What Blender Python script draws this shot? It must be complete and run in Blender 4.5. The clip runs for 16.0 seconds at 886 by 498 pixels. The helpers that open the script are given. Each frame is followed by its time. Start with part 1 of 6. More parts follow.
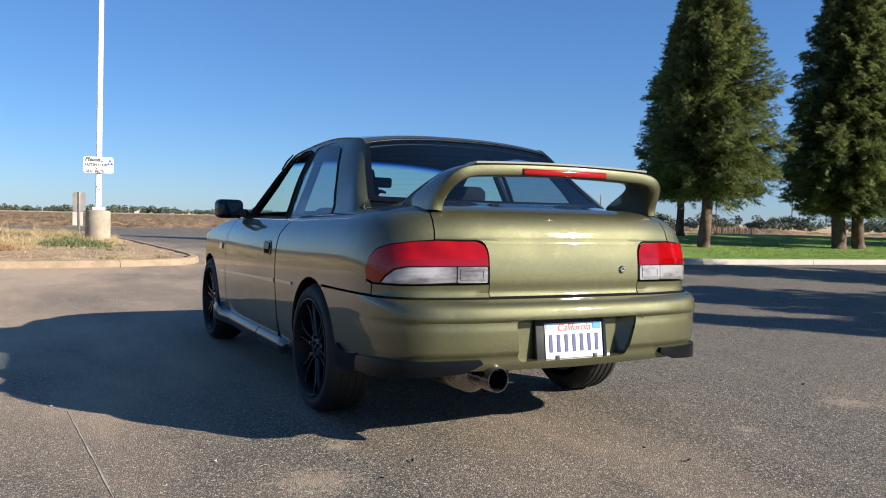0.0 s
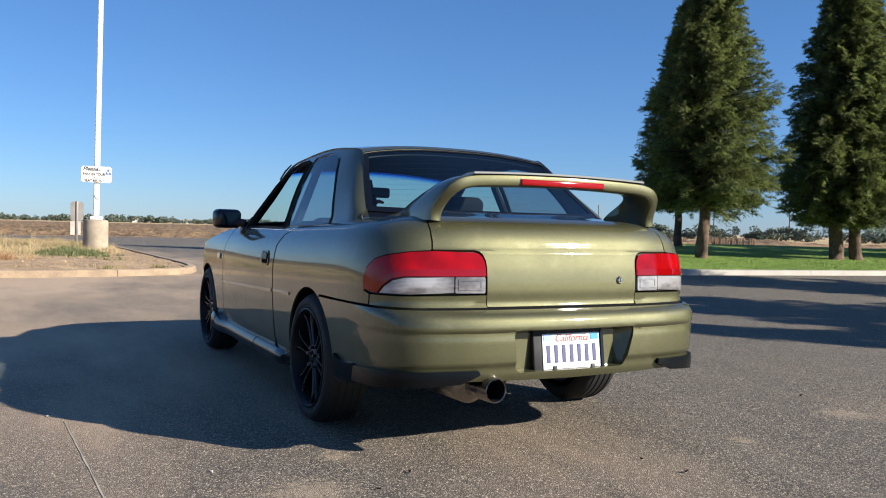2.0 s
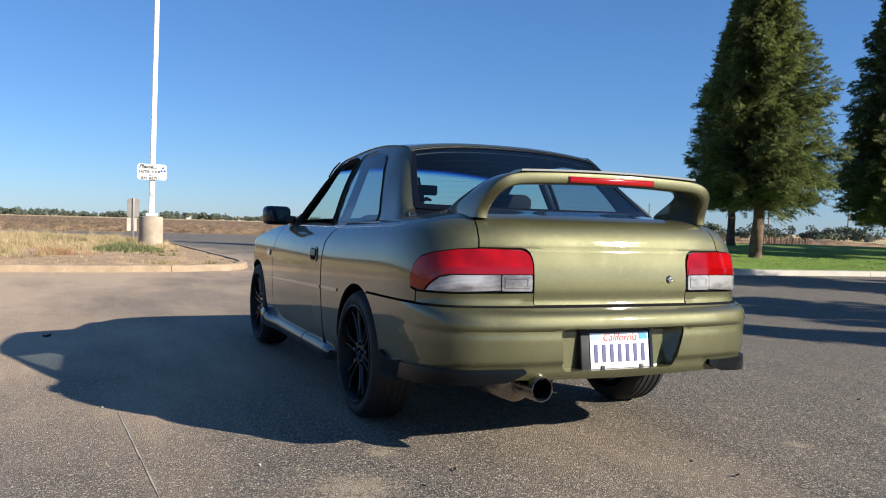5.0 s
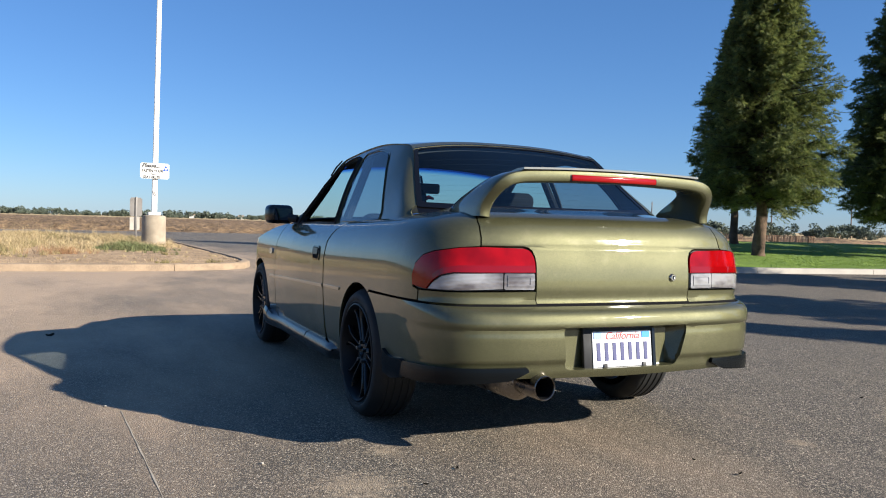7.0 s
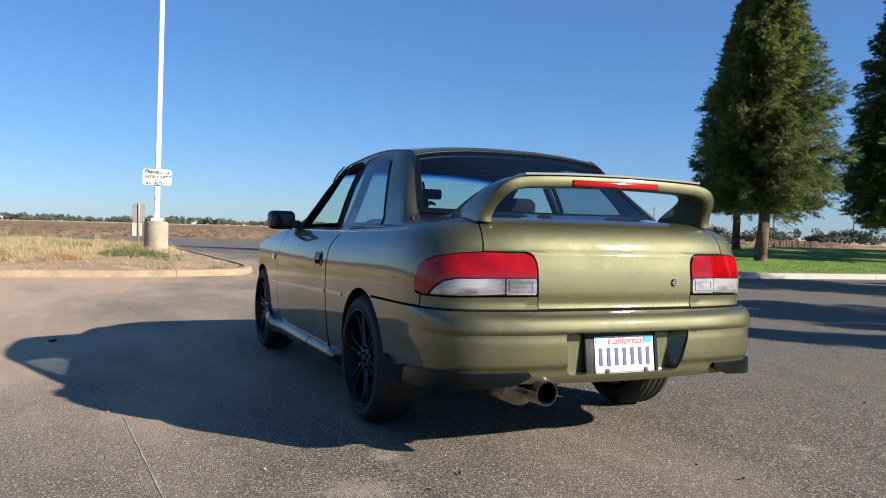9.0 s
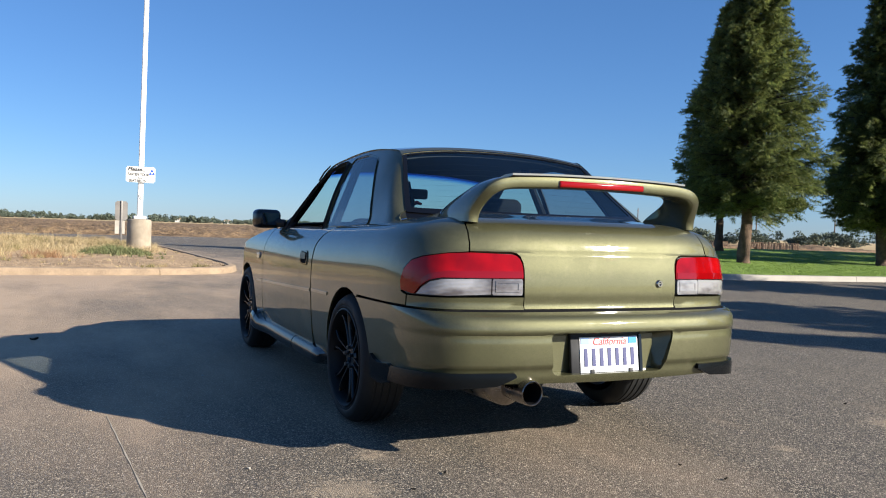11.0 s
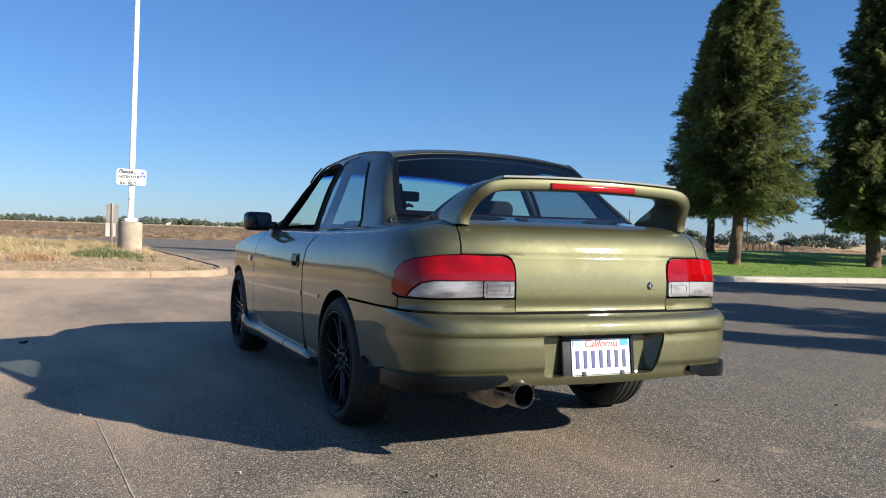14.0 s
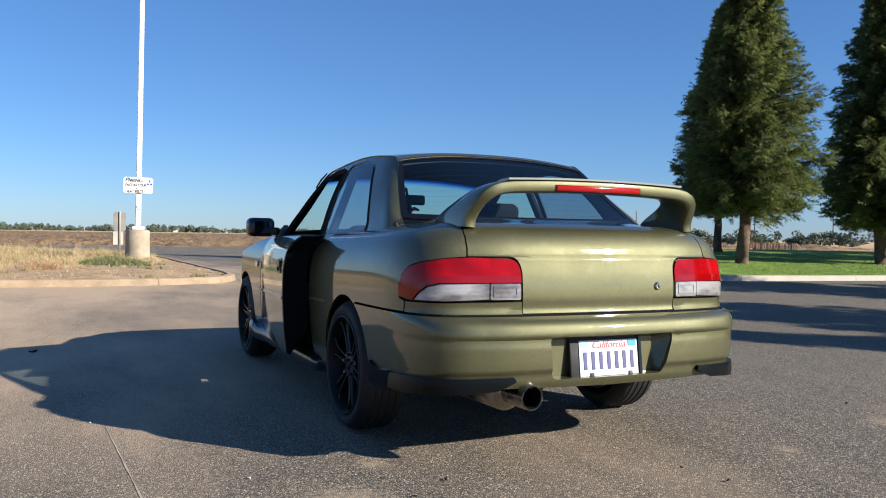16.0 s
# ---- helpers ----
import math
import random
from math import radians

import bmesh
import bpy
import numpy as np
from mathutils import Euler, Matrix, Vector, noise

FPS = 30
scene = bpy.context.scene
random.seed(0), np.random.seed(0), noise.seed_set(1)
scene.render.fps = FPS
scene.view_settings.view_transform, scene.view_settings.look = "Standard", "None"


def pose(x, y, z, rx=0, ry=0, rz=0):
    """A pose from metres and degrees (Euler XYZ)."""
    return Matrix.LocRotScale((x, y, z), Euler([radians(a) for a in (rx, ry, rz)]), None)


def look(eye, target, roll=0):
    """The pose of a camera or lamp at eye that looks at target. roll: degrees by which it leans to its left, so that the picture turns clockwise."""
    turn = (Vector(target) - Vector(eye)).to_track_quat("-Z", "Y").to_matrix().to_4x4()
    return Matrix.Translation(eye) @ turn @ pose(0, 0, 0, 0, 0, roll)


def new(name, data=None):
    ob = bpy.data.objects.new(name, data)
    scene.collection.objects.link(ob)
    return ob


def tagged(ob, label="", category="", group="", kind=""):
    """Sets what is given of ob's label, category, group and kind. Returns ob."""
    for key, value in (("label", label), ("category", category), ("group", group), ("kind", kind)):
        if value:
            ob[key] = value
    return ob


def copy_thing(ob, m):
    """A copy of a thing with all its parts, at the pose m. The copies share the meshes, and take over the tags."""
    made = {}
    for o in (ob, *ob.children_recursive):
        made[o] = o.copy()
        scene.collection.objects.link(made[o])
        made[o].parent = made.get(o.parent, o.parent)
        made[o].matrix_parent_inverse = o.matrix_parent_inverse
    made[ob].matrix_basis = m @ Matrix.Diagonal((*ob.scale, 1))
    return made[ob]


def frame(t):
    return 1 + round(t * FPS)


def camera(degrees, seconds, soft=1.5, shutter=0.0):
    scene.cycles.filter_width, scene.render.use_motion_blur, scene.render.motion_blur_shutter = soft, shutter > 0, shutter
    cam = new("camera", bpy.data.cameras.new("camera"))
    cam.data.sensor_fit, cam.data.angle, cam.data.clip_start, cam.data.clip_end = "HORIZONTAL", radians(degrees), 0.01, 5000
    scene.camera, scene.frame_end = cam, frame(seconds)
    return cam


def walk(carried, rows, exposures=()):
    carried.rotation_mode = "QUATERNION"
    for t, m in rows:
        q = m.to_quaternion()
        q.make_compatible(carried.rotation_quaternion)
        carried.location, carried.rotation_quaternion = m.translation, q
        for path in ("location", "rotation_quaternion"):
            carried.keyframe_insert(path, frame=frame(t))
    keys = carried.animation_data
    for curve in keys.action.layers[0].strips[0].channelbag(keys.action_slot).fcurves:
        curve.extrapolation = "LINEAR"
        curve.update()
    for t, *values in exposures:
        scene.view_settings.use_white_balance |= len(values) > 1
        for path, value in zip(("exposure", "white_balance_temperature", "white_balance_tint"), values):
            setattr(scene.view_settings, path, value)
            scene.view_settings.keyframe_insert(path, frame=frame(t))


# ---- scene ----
cam = camera(57.0, 16.0, soft=1.05)
walk(cam, [
    (0, look((-2.082, -3.794, 0.953), (0.208, 0.646, 0.764), 1.25)),
    (0.5, look((-2.082, -3.795, 0.954), (0.215, 0.643, 0.781), 1.06)),
    (1, look((-2.081, -3.798, 0.954), (0.217, 0.641, 0.808), 1.06)),
    (1.5, look((-2.081, -3.795, 0.955), (0.222, 0.641, 0.814), 1.21)),
    (2, look((-2.082, -3.796, 0.954), (0.219, 0.641, 0.827), 1.37)),
    (2.5, look((-2.087, -3.797, 0.956), (0.180, 0.658, 0.842), 1.70)),
    (3, look((-2.087, -3.793, 0.954), (0.107, 0.699, 0.854), 1.66)),
    (3.5, look((-2.083, -3.789, 0.953), (0.027, 0.742, 0.845), 1.72)),
    (4, look((-2.079, -3.791, 0.953), (-0.038, 0.771, 0.810), 1.79)),
    (6.5, look((-2.069, -3.790, 0.950), (-0.031, 0.773, 0.798), 1.47)),
    (7, look((-2.071, -3.790, 0.952), (-0.050, 0.780, 0.795), 1.54)),
    (7.5, look((-2.070, -3.791, 0.952), (-0.070, 0.789, 0.805), 1.52)),
    (8, look((-2.071, -3.792, 0.954), (-0.092, 0.797, 0.825), 1.47)),
    (8.5, look((-2.073, -3.794, 0.950), (-0.085, 0.792, 0.827), 1.48)),
    (9, look((-2.073, -3.795, 0.951), (-0.064, 0.782, 0.828), 1.46)),
    (11.5, look((-2.082, -3.794, 0.951), (0.029, 0.737, 0.831), 1.88)),
    (12, look((-2.081, -3.792, 0.951), (0.043, 0.733, 0.830), 1.84)),
    (12.5, look((-2.077, -3.792, 0.951), (0.061, 0.726, 0.826), 1.84)),
    (13, look((-2.075, -3.790, 0.951), (0.075, 0.722, 0.824), 1.73)),
    (13.5, look((-2.075, -3.790, 0.953), (0.071, 0.725, 0.834), 1.69)),
    (14, look((-2.075, -3.789, 0.952), (0.063, 0.729, 0.846), 1.77)),
    (14.5, look((-2.078, -3.788, 0.951), (0.048, 0.737, 0.848), 1.70)),
    (15, look((-2.079, -3.788, 0.950), (0.036, 0.742, 0.847), 1.54)),
    (15.5, look((-2.075, -3.789, 0.951), (0.032, 0.744, 0.853), 1.34)),
    (16, look((-2.073, -3.793, 0.951), (0.027, 0.744, 0.865), 0.92)),
], exposures=[(0.0, 1.19, 5700.0, 10.0)])

# ---- sky and sun ----
SUN_DIR = Vector((1.475, -1.69, 1.0)).normalized()
SUN_EL = math.asin(SUN_DIR.z)
world = bpy.data.worlds.new("sky")
scene.world = world
world.use_nodes = True
wn, wl = world.node_tree.nodes, world.node_tree.links
sky = wn.new("ShaderNodeTexSky")
sky.sky_type = "NISHITA"
sky.sun_disc = False
sky.sun_elevation = SUN_EL
sky.sun_rotation = math.atan2(SUN_DIR.x, SUN_DIR.y)
sky.air_density, sky.dust_density, sky.ozone_density = 0.9, 0.15, 4.5
tone = wn.new("ShaderNodeMix")
tone.data_type, tone.blend_type = "RGBA", "MULTIPLY"
tone.inputs[0].default_value = 1.0
tone.inputs[7].default_value = (0.93, 0.99, 1.08, 1)
wl.new(sky.outputs[0], tone.inputs[6])
# light scattered more than once evens the blue out
veil = wn.new("ShaderNodeMix")
veil.data_type, veil.blend_type = "RGBA", "ADD"
veil.inputs[0].default_value = 1.0
veil.inputs[7].default_value = (0.22, 0.62, 1.30, 1)
wl.new(tone.outputs[2], veil.inputs[6])
wl.new(veil.outputs[2], wn["Background"].inputs[0])
wn["Background"].inputs[1].default_value = 0.040
sun = new("sun", bpy.data.lights.new("sun", "SUN"))
sun.data.energy, sun.data.angle, sun.data.color = 4.75, radians(0.6), (1.0, 0.86, 0.66)
sun.matrix_world = look(SUN_DIR * 60, (0, 0, 0))


# ---- small builders ----
def ob_from(name, verts, faces, material, smooth=False, parent=None, label="", mats=None, index=None):
    me = bpy.data.meshes.new(name)
    me.from_pydata([tuple(v) for v in verts], [], faces)
    for m in (mats or [material]):
        me.materials.append(m)
    if index is not None:
        me.polygons.foreach_set("material_index", index)
    if smooth:
        me.polygons.foreach_set("use_smooth", [True] * len(me.polygons))
    me.update()
    ob = new(name, me)
    if parent is not None:
        ob.parent = parent
    if label:
        tagged(ob, label)
    return ob


def part(name, bm, material, parent, label="", smooth=True):
    me = bpy.data.meshes.new(name)
    bm.normal_update()
    bm.to_mesh(me)
    bm.free()
    me.materials.append(material)
    if smooth:
        me.polygons.foreach_set("use_smooth", [True] * len(me.polygons))
        me.set_sharp_from_angle(angle=radians(35))
    ob = new(name, me)
    ob.parent = parent
    if label:
        tagged(ob, label)
    return ob


def thing(name, m, label, category, group="", kind=""):
    ob = new(name)
    ob.matrix_basis = m
    ob.empty_display_size = 0.1
    return tagged(ob, label, category, group, kind)


def box(bm, a, b, bevel=0.0, seg=2, m=None):
    r = bmesh.ops.create_cube(bm, size=1.0)
    vs = r["verts"]
    c = [(p + q) / 2 for p, q in zip(a, b)]
    s = [abs(q - p) for p, q in zip(a, b)]
    bmesh.ops.transform(bm, matrix=Matrix.Translation(c) @ Matrix.Diagonal((*s, 1)), verts=vs)
    if bevel:
        es = list({e for v in vs for e in v.link_edges})
        out = bmesh.ops.bevel(bm, geom=es, offset=bevel, segments=seg, affect="EDGES", profile=0.5)
        vs = list({v for f in out["faces"] for v in f.verts} | {v for v in vs if v.is_valid})
    if m is not None:
        bmesh.ops.transform(bm, matrix=m, verts=vs)
    return vs


def lathe(bm, prof, n=32, m=None, closed=False):
    """Turn (radius, height) points about z."""
    rings = []
    for r, h in prof:
        rings.append([bm.verts.new((r * math.cos(2 * math.pi * i / n), r * math.sin(2 * math.pi * i / n), h)) for i in range(n)])
    pairs = list(zip(rings, rings[1:]))
    if closed:
        pairs.append((rings[-1], rings[0]))
    for a, b in pairs:
        for i in range(n):
            j = (i + 1) % n
            bm.faces.new((a[i], a[j], b[j], b[i]))
    vs = [v for r in rings for v in r]
    if m is not None:
        bmesh.ops.transform(bm, matrix=m, verts=vs)
    return rings


def tube(bm, pts, radii, n=10, cap=True):
    """A round bar along points."""
    pts = [Vector(p) for p in pts]
    if not hasattr(radii, "__len__"):
        radii = [radii] * len(pts)
    rings = []
    for i, p in enumerate(pts):
        d = (pts[min(i + 1, len(pts) - 1)] - pts[max(i - 1, 0)]).normalized()
        a = d.cross(Vector((0, 0, 1)))
        if a.length < 1e-3:
            a = d.cross(Vector((1, 0, 0)))
        a.normalize()
        b = d.cross(a)
        rings.append([bm.verts.new(p + (a * math.cos(2 * math.pi * k / n) + b * math.sin(2 * math.pi * k / n)) * radii[i]) for k in range(n)])
    for a, b in zip(rings, rings[1:]):
        for k in range(n):
            j = (k + 1) % n
            bm.faces.new((a[k], b[k], b[j], a[j]))
    if cap:
        bm.faces.new(rings[0])
        bm.faces.new(rings[-1][::-1])
    return rings


# ---- materials ----
def mat(name, color=(0.5, 0.5, 0.5), rough=0.6, metal=0.0, **extra):
    m = bpy.data.materials.new(name)
    m.use_nodes = True
    b = m.node_tree.nodes["Principled BSDF"]
    b.inputs["Base Color"].default_value = (*color, 1)
    b.inputs["Roughness"].default_value = rough
    b.inputs["Metallic"].default_value = metal
    for k, v in extra.items():
        b.inputs[k.replace("_", " ")].default_value = v
    return m


class Nodes:
    """Short hand for wiring a material's nodes."""

    def __init__(self, m):
        self.n, self.l = m.node_tree.nodes, m.node_tree.links
        self.b = self.n["Principled BSDF"]

    def coord(self, kind="Object", scale=(1, 1, 1)):
        c = self.n.new("ShaderNodeTexCoord")
        mp = self.n.new("ShaderNodeMapping")
        mp.inputs["Scale"].default_value = scale
        self.l.new(c.outputs[kind], mp.inputs[0])
        return mp.outputs[0]

    def noise(self, at, scale, detail=4, rough=0.55, out="Fac"):
        t = self.n.new("ShaderNodeTexNoise")
        t.inputs["Scale"].default_value, t.inputs["Detail"].default_value, t.inputs["Roughness"].default_value = scale, detail, rough
        self.l.new(at, t.inputs["Vector"])
        return t.outputs[out]

    def cells(self, at, scale, feature="F1", out="Distance"):
        t = self.n.new("ShaderNodeTexVoronoi")
        t.feature = feature
        t.inputs["Scale"].default_value = scale
        self.l.new(at, t.inputs["Vector"])
        return t.outputs[out]

    def ramp(self, fac, *stops):
        r = self.n.new("ShaderNodeValToRGB")
        els = r.color_ramp.elements
        while len(els) < len(stops):
            els.new(0.5)
        for e, (p, c) in zip(els, stops):
            e.position = p
            e.color = (*c, 1) if hasattr(c, "__len__") else (c, c, c, 1)
        self.l.new(fac, r.inputs[0])
        return r.outputs[0]

    def mix(self, fac, a, b, kind="MIX"):
        x = self.n.new("ShaderNodeMix")
        x.data_type, x.blend_type = "RGBA", kind
        for v, i in ((fac, 0), (a, 6), (b, 7)):
            if hasattr(v, "links"):
                self.l.new(v, x.inputs[i])
            elif i == 0:
                x.inputs[0].default_value = v
            else:
                x.inputs[i].default_value = (*v, 1) if hasattr(v, "__len__") else (v, v, v, 1)
        return x.outputs[2]

    def math(self, op, a, b=0.0):
        x = self.n.new("ShaderNodeMath")
        x.operation = op
        for v, i in ((a, 0), (b, 1)):
            if hasattr(v, "links"):
                self.l.new(v, x.inputs[i])
            else:
                x.inputs[i].default_value = v
        return x.outputs[0]

    def bump(self, height, strength=0.3, dist=0.01):
        x = self.n.new("ShaderNodeBump")
        x.inputs["Strength"].default_value, x.inputs["Distance"].default_value = strength, dist
        self.l.new(height, x.inputs["Height"])
        self.l.new(x.outputs[0], self.b.inputs["Normal"])

    def to(self, value, socket):
        self.l.new(value, self.b.inputs[socket])


def grainy(name, dark, light, rough=0.8, scale=8.0, fine=60.0, bump=0.3, dist=0.01, metal=0.0):
    """Two scales of variation between two colours, with fine relief."""
    m = mat(name, light, rough, metal)
    k = Nodes(m)
    at = k.coord()
    big = k.noise(at, scale, 5)
    small = k.noise(at, fine, 4, 0.7)
    f = k.math("ADD", k.math("MULTIPLY", big, 0.6), k.math("MULTIPLY", small, 0.4))
    k.to(k.ramp(f, (0.35, dark), (0.65, light)), "Base Color")
    k.to(k.ramp(big, (0.3, max(0, rough - 0.12)), (0.7, min(1, rough + 0.1))), "Roughness")
    k.bump(small, bump, dist)
    return m


def asphalt():
    m = mat("asphalt", (0.07, 0.066, 0.062), 0.82)
    k = Nodes(m)
    at = k.coord()
    stone = k.math("SUBTRACT", 0.6, k.cells(at, 190.0))
    tint = k.cells(at, 165.0, out="Color")
    fine = k.noise(at, 230.0, 3, 0.75)
    worn = k.noise(at, 0.55, 6, 0.6)
    dust = k.noise(k.coord(scale=(1.5, 0.55, 1)), 0.45, 8, 0.62)
    sep = k.n.new("ShaderNodeSeparateXYZ")
    k.l.new(at, sep.inputs[0])
    base = k.ramp(fine, (0.35, (0.023, 0.0195, 0.016)), (0.66, (0.150, 0.128, 0.095)))
    base = k.mix(k.ramp(worn, (0.35, 0.0), (0.72, 0.35)), base, (0.138, 0.116, 0.088))
    patch = k.noise(at, 1.9, 8, 0.72)
    base = k.mix(k.ramp(patch, (0.62, 0.0), (0.72, 0.42)), base, (0.33, 0.262, 0.185))
    pale = k.ramp(tint, (0.56, 0.0), (0.70, 0.9))
    base = k.mix(k.math("MULTIPLY", pale, 0.62), base, (0.42, 0.355, 0.26))
    dark = k.ramp(tint, (0.30, 1.0), (0.38, 0.0))
    base = k.mix(k.math("MULTIPLY", dark, 0.6), base, (0.030, 0.028, 0.027))
    streak = k.noise(k.coord(scale=(2.6, 0.16, 1)), 1.6, 5, 0.6)
    base = k.mix(k.ramp(streak, (0.50, 0.0), (0.68, 0.30)), base, (0.26, 0.21, 0.155))
    grit = k.cells(at, 150.0, out="Color")
    base = k.mix(k.ramp(grit, (0.82, 0.0), (0.84, 0.85)), base, (0.60, 0.51, 0.38))
    speck = k.cells(at, 38.0)
    base = k.mix(k.ramp(speck, (0.10, 0.95), (0.13, 0.0)), base, (0.62, 0.56, 0.46))
    gaps = k.cells(at, 165.0)
    base = k.mix(k.ramp(gaps, (0.50, 0.0), (0.74, 0.55)), base, (0.018, 0.016, 0.014))
    # dust carried off the dirt island thins out towards the lawn
    drift = k.math("ADD", k.math("MULTIPLY", sep.outputs[0], -0.066), k.math("MULTIPLY", k.math("MINIMUM", sep.outputs[1], k.math("SUBTRACT", 30.0, sep.outputs[1])), 0.022))
    base = k.mix(k.ramp(k.math("ADD", dust, drift), (0.48, 0.0), (0.66, 0.34), (0.84, 0.88)), base, (0.50, 0.365, 0.24))
    # handfuls of spilt sand
    crumbs = k.noise(at, 28.0, 6, 0.8)
    for sx, sy, r in ((-1.15, -1.02, 0.30), (-0.92, -0.62, 0.12), (0.92, -1.10, 0.10), (1.9, -0.9, 0.24)):
        far = k.n.new("ShaderNodeVectorMath")
        far.operation = "DISTANCE"
        far.inputs[1].default_value = (sx, sy, 0)
        k.l.new(at, far.inputs[0])
        near = k.math("SUBTRACT", 1.0, k.math("DIVIDE", far.outputs["Value"], r))
        spill = k.math("ADD", k.math("MULTIPLY", near, 0.30), crumbs)
        base = k.mix(k.ramp(k.math("MULTIPLY", spill, k.math("GREATER_THAN", near, 0.0)), (0.60, 0.0), (0.76, 0.55)), base, (0.42, 0.33, 0.22))
    k.to(base, "Base Color")
    k.to(k.ramp(worn, (0.3, 0.72), (0.7, 0.92)), "Roughness")
    k.bump(k.math("ADD", stone, k.math("MULTIPLY", fine, 0.6)), 0.8, 0.005)
    return m


ASPHALT = asphalt()
CONCRETE = grainy("concrete", (0.23, 0.190, 0.135), (0.42, 0.355, 0.265), 0.88, 3.0, 70.0, 0.35, 0.004)
KERB_TAN = grainy("dusty_kerb_concrete", (0.20, 0.145, 0.092), (0.38, 0.285, 0.185), 0.9, 3.5, 45.0, 0.4, 0.006)
KERB_PALE = grainy("pale_kerb_concrete", (0.30, 0.275, 0.235), (0.46, 0.425, 0.365), 0.85, 2.0, 60.0, 0.3, 0.004)
DIRT = grainy("island_dirt", (0.22, 0.145, 0.075), (0.53, 0.37, 0.205), 0.95, 2.3, 24.0, 0.7, 0.03)
SOIL = grainy("ploughed_soil", (0.06, 0.036, 0.018), (0.39, 0.255, 0.130), 0.95, 1.3, 5.5, 1.0, 0.2)
LAWN = grainy("lawn_turf", (0.10, 0.165, 0.018), (0.19, 0.28, 0.034), 0.9, 0.7, 35.0, 0.8, 0.03)
BARK = grainy("conifer_bark", (0.045, 0.029, 0.020), (0.175, 0.115, 0.072), 0.95, 5.0, 26.0, 0.9, 0.03)
TWIG = grainy("dark_twigs", (0.020, 0.018, 0.012), (0.05, 0.042, 0.028), 0.95, 5.0, 26.0, 0.5, 0.02)
POLE_WHITE = grainy("white_pole_paint", (0.62, 0.61, 0.58), (0.75, 0.74, 0.71), 0.45, 2.0, 40.0, 0.08, 0.002)
SIGN_WHITE = grainy("white_sign_face", (0.58, 0.57, 0.53), (0.68, 0.67, 0.63), 0.5, 3.0, 40.0, 0.05, 0.001)
GREY_METAL = grainy("weathered_aluminium", (0.13, 0.12, 0.11), (0.22, 0.205, 0.19), 0.55, 3.0, 40.0, 0.08, 0.002, 0.4)
SIGN_BLACK = mat("sign_black", (0.03, 0.03, 0.035), 0.6)
SIGN_BLUE = mat("sign_blue", (0.02, 0.08, 0.42), 0.5)
PALLET = grainy("pallet_wood", (0.26, 0.15, 0.08), (0.46, 0.29, 0.17), 0.85, 2.0, 12.0, 0.3, 0.01)


def leaf_mat(name, dark, light, rough=0.65, trans=0.15):
    m = mat(name, light, rough)
    k = Nodes(m)
    g = k.n.new("ShaderNodeNewGeometry")
    big = k.noise(k.coord(), 0.9, 3)
    f = k.math("ADD", k.math("MULTIPLY", g.outputs["Random Per Island"], 0.6), k.math("MULTIPLY", big, 0.4))
    k.to(k.ramp(f, (0.2, dark), (0.8, light)), "Base Color")
    if trans:
        t, x = k.n.new("ShaderNodeBsdfTranslucent"), k.n.new("ShaderNodeMixShader")
        x.inputs[0].default_value = trans
        k.l.new(k.b.inputs["Base Color"].links[0].from_socket, t.inputs[0])
        k.l.new(k.b.outputs[0], x.inputs[1])
        k.l.new(t.outputs[0], x.inputs[2])
        k.l.new(x.outputs[0], k.n["Material Output"].inputs[0])
    return m


NEEDLES = leaf_mat("conifer_needles", (0.050, 0.078, 0.024), (0.212, 0.232, 0.066), 0.7, 0.50)
# far leaf green, with the haze of distance mixed into its colour
HAZED_LEAF = leaf_mat("haze_paled_foliage", (0.070, 0.090, 0.066), (0.118, 0.138, 0.095), 0.9, 0.0)
GRASS_BLADE = leaf_mat("green_grass_blades", (0.13, 0.21, 0.025), (0.24, 0.34, 0.05), 0.8, 0.0)
DRY_BLADE = leaf_mat("dry_grass_blades", (0.28, 0.21, 0.10), (0.54, 0.425, 0.235), 0.8, 0.0)
RUST_BLADE = leaf_mat("rusty_weed", (0.22, 0.115, 0.055), (0.38, 0.225, 0.11), 0.8, 0.0)
OLIVE_BLADE = leaf_mat("olive_weed", (0.12, 0.105, 0.035), (0.34, 0.28, 0.12), 0.8, 0.0)
WEED = leaf_mat("green_weed", (0.075, 0.092, 0.030), (0.21, 0.215, 0.085), 0.8, 0.0)


# ---- ground, road, field ----
def sheet(name, xs, ys, height, material, label, category):
    nx = len(xs)
    verts = [(x, y, height(x, y)) for y in ys for x in xs]
    faces = [(j * nx + i, j * nx + i + 1, (j + 1) * nx + i + 1, (j + 1) * nx + i) for j in range(len(ys) - 1) for i in range(nx - 1)]
    return tagged(ob_from(name, verts, faces, material, True), label, category, "", "structure")


def far_ground():
    m = mat("dry_field", (0.4, 0.3, 0.17), 0.95)
    k = Nodes(m)
    at = k.coord(scale=(0.25, 1, 1))
    f = k.noise(at, 0.09, 6, 0.65)
    g = k.noise(k.coord(), 1.5, 4, 0.7)
    c = k.ramp(f, (0.35, (0.40, 0.285, 0.13)), (0.6, (0.56, 0.42, 0.205)))
    c = k.mix(k.math("MULTIPLY", g, 0.35), c, (0.24, 0.17, 0.09))
    k.to(c, "Base Color")
    k.bump(g, 0.5, 0.1)
    xs = [-2500, -600, -200, 200, 600, 2500]
    sheet("ground", xs, xs, lambda x, y: -0.05, m, "dry straw-coloured farm field reaching the horizon", "ground")


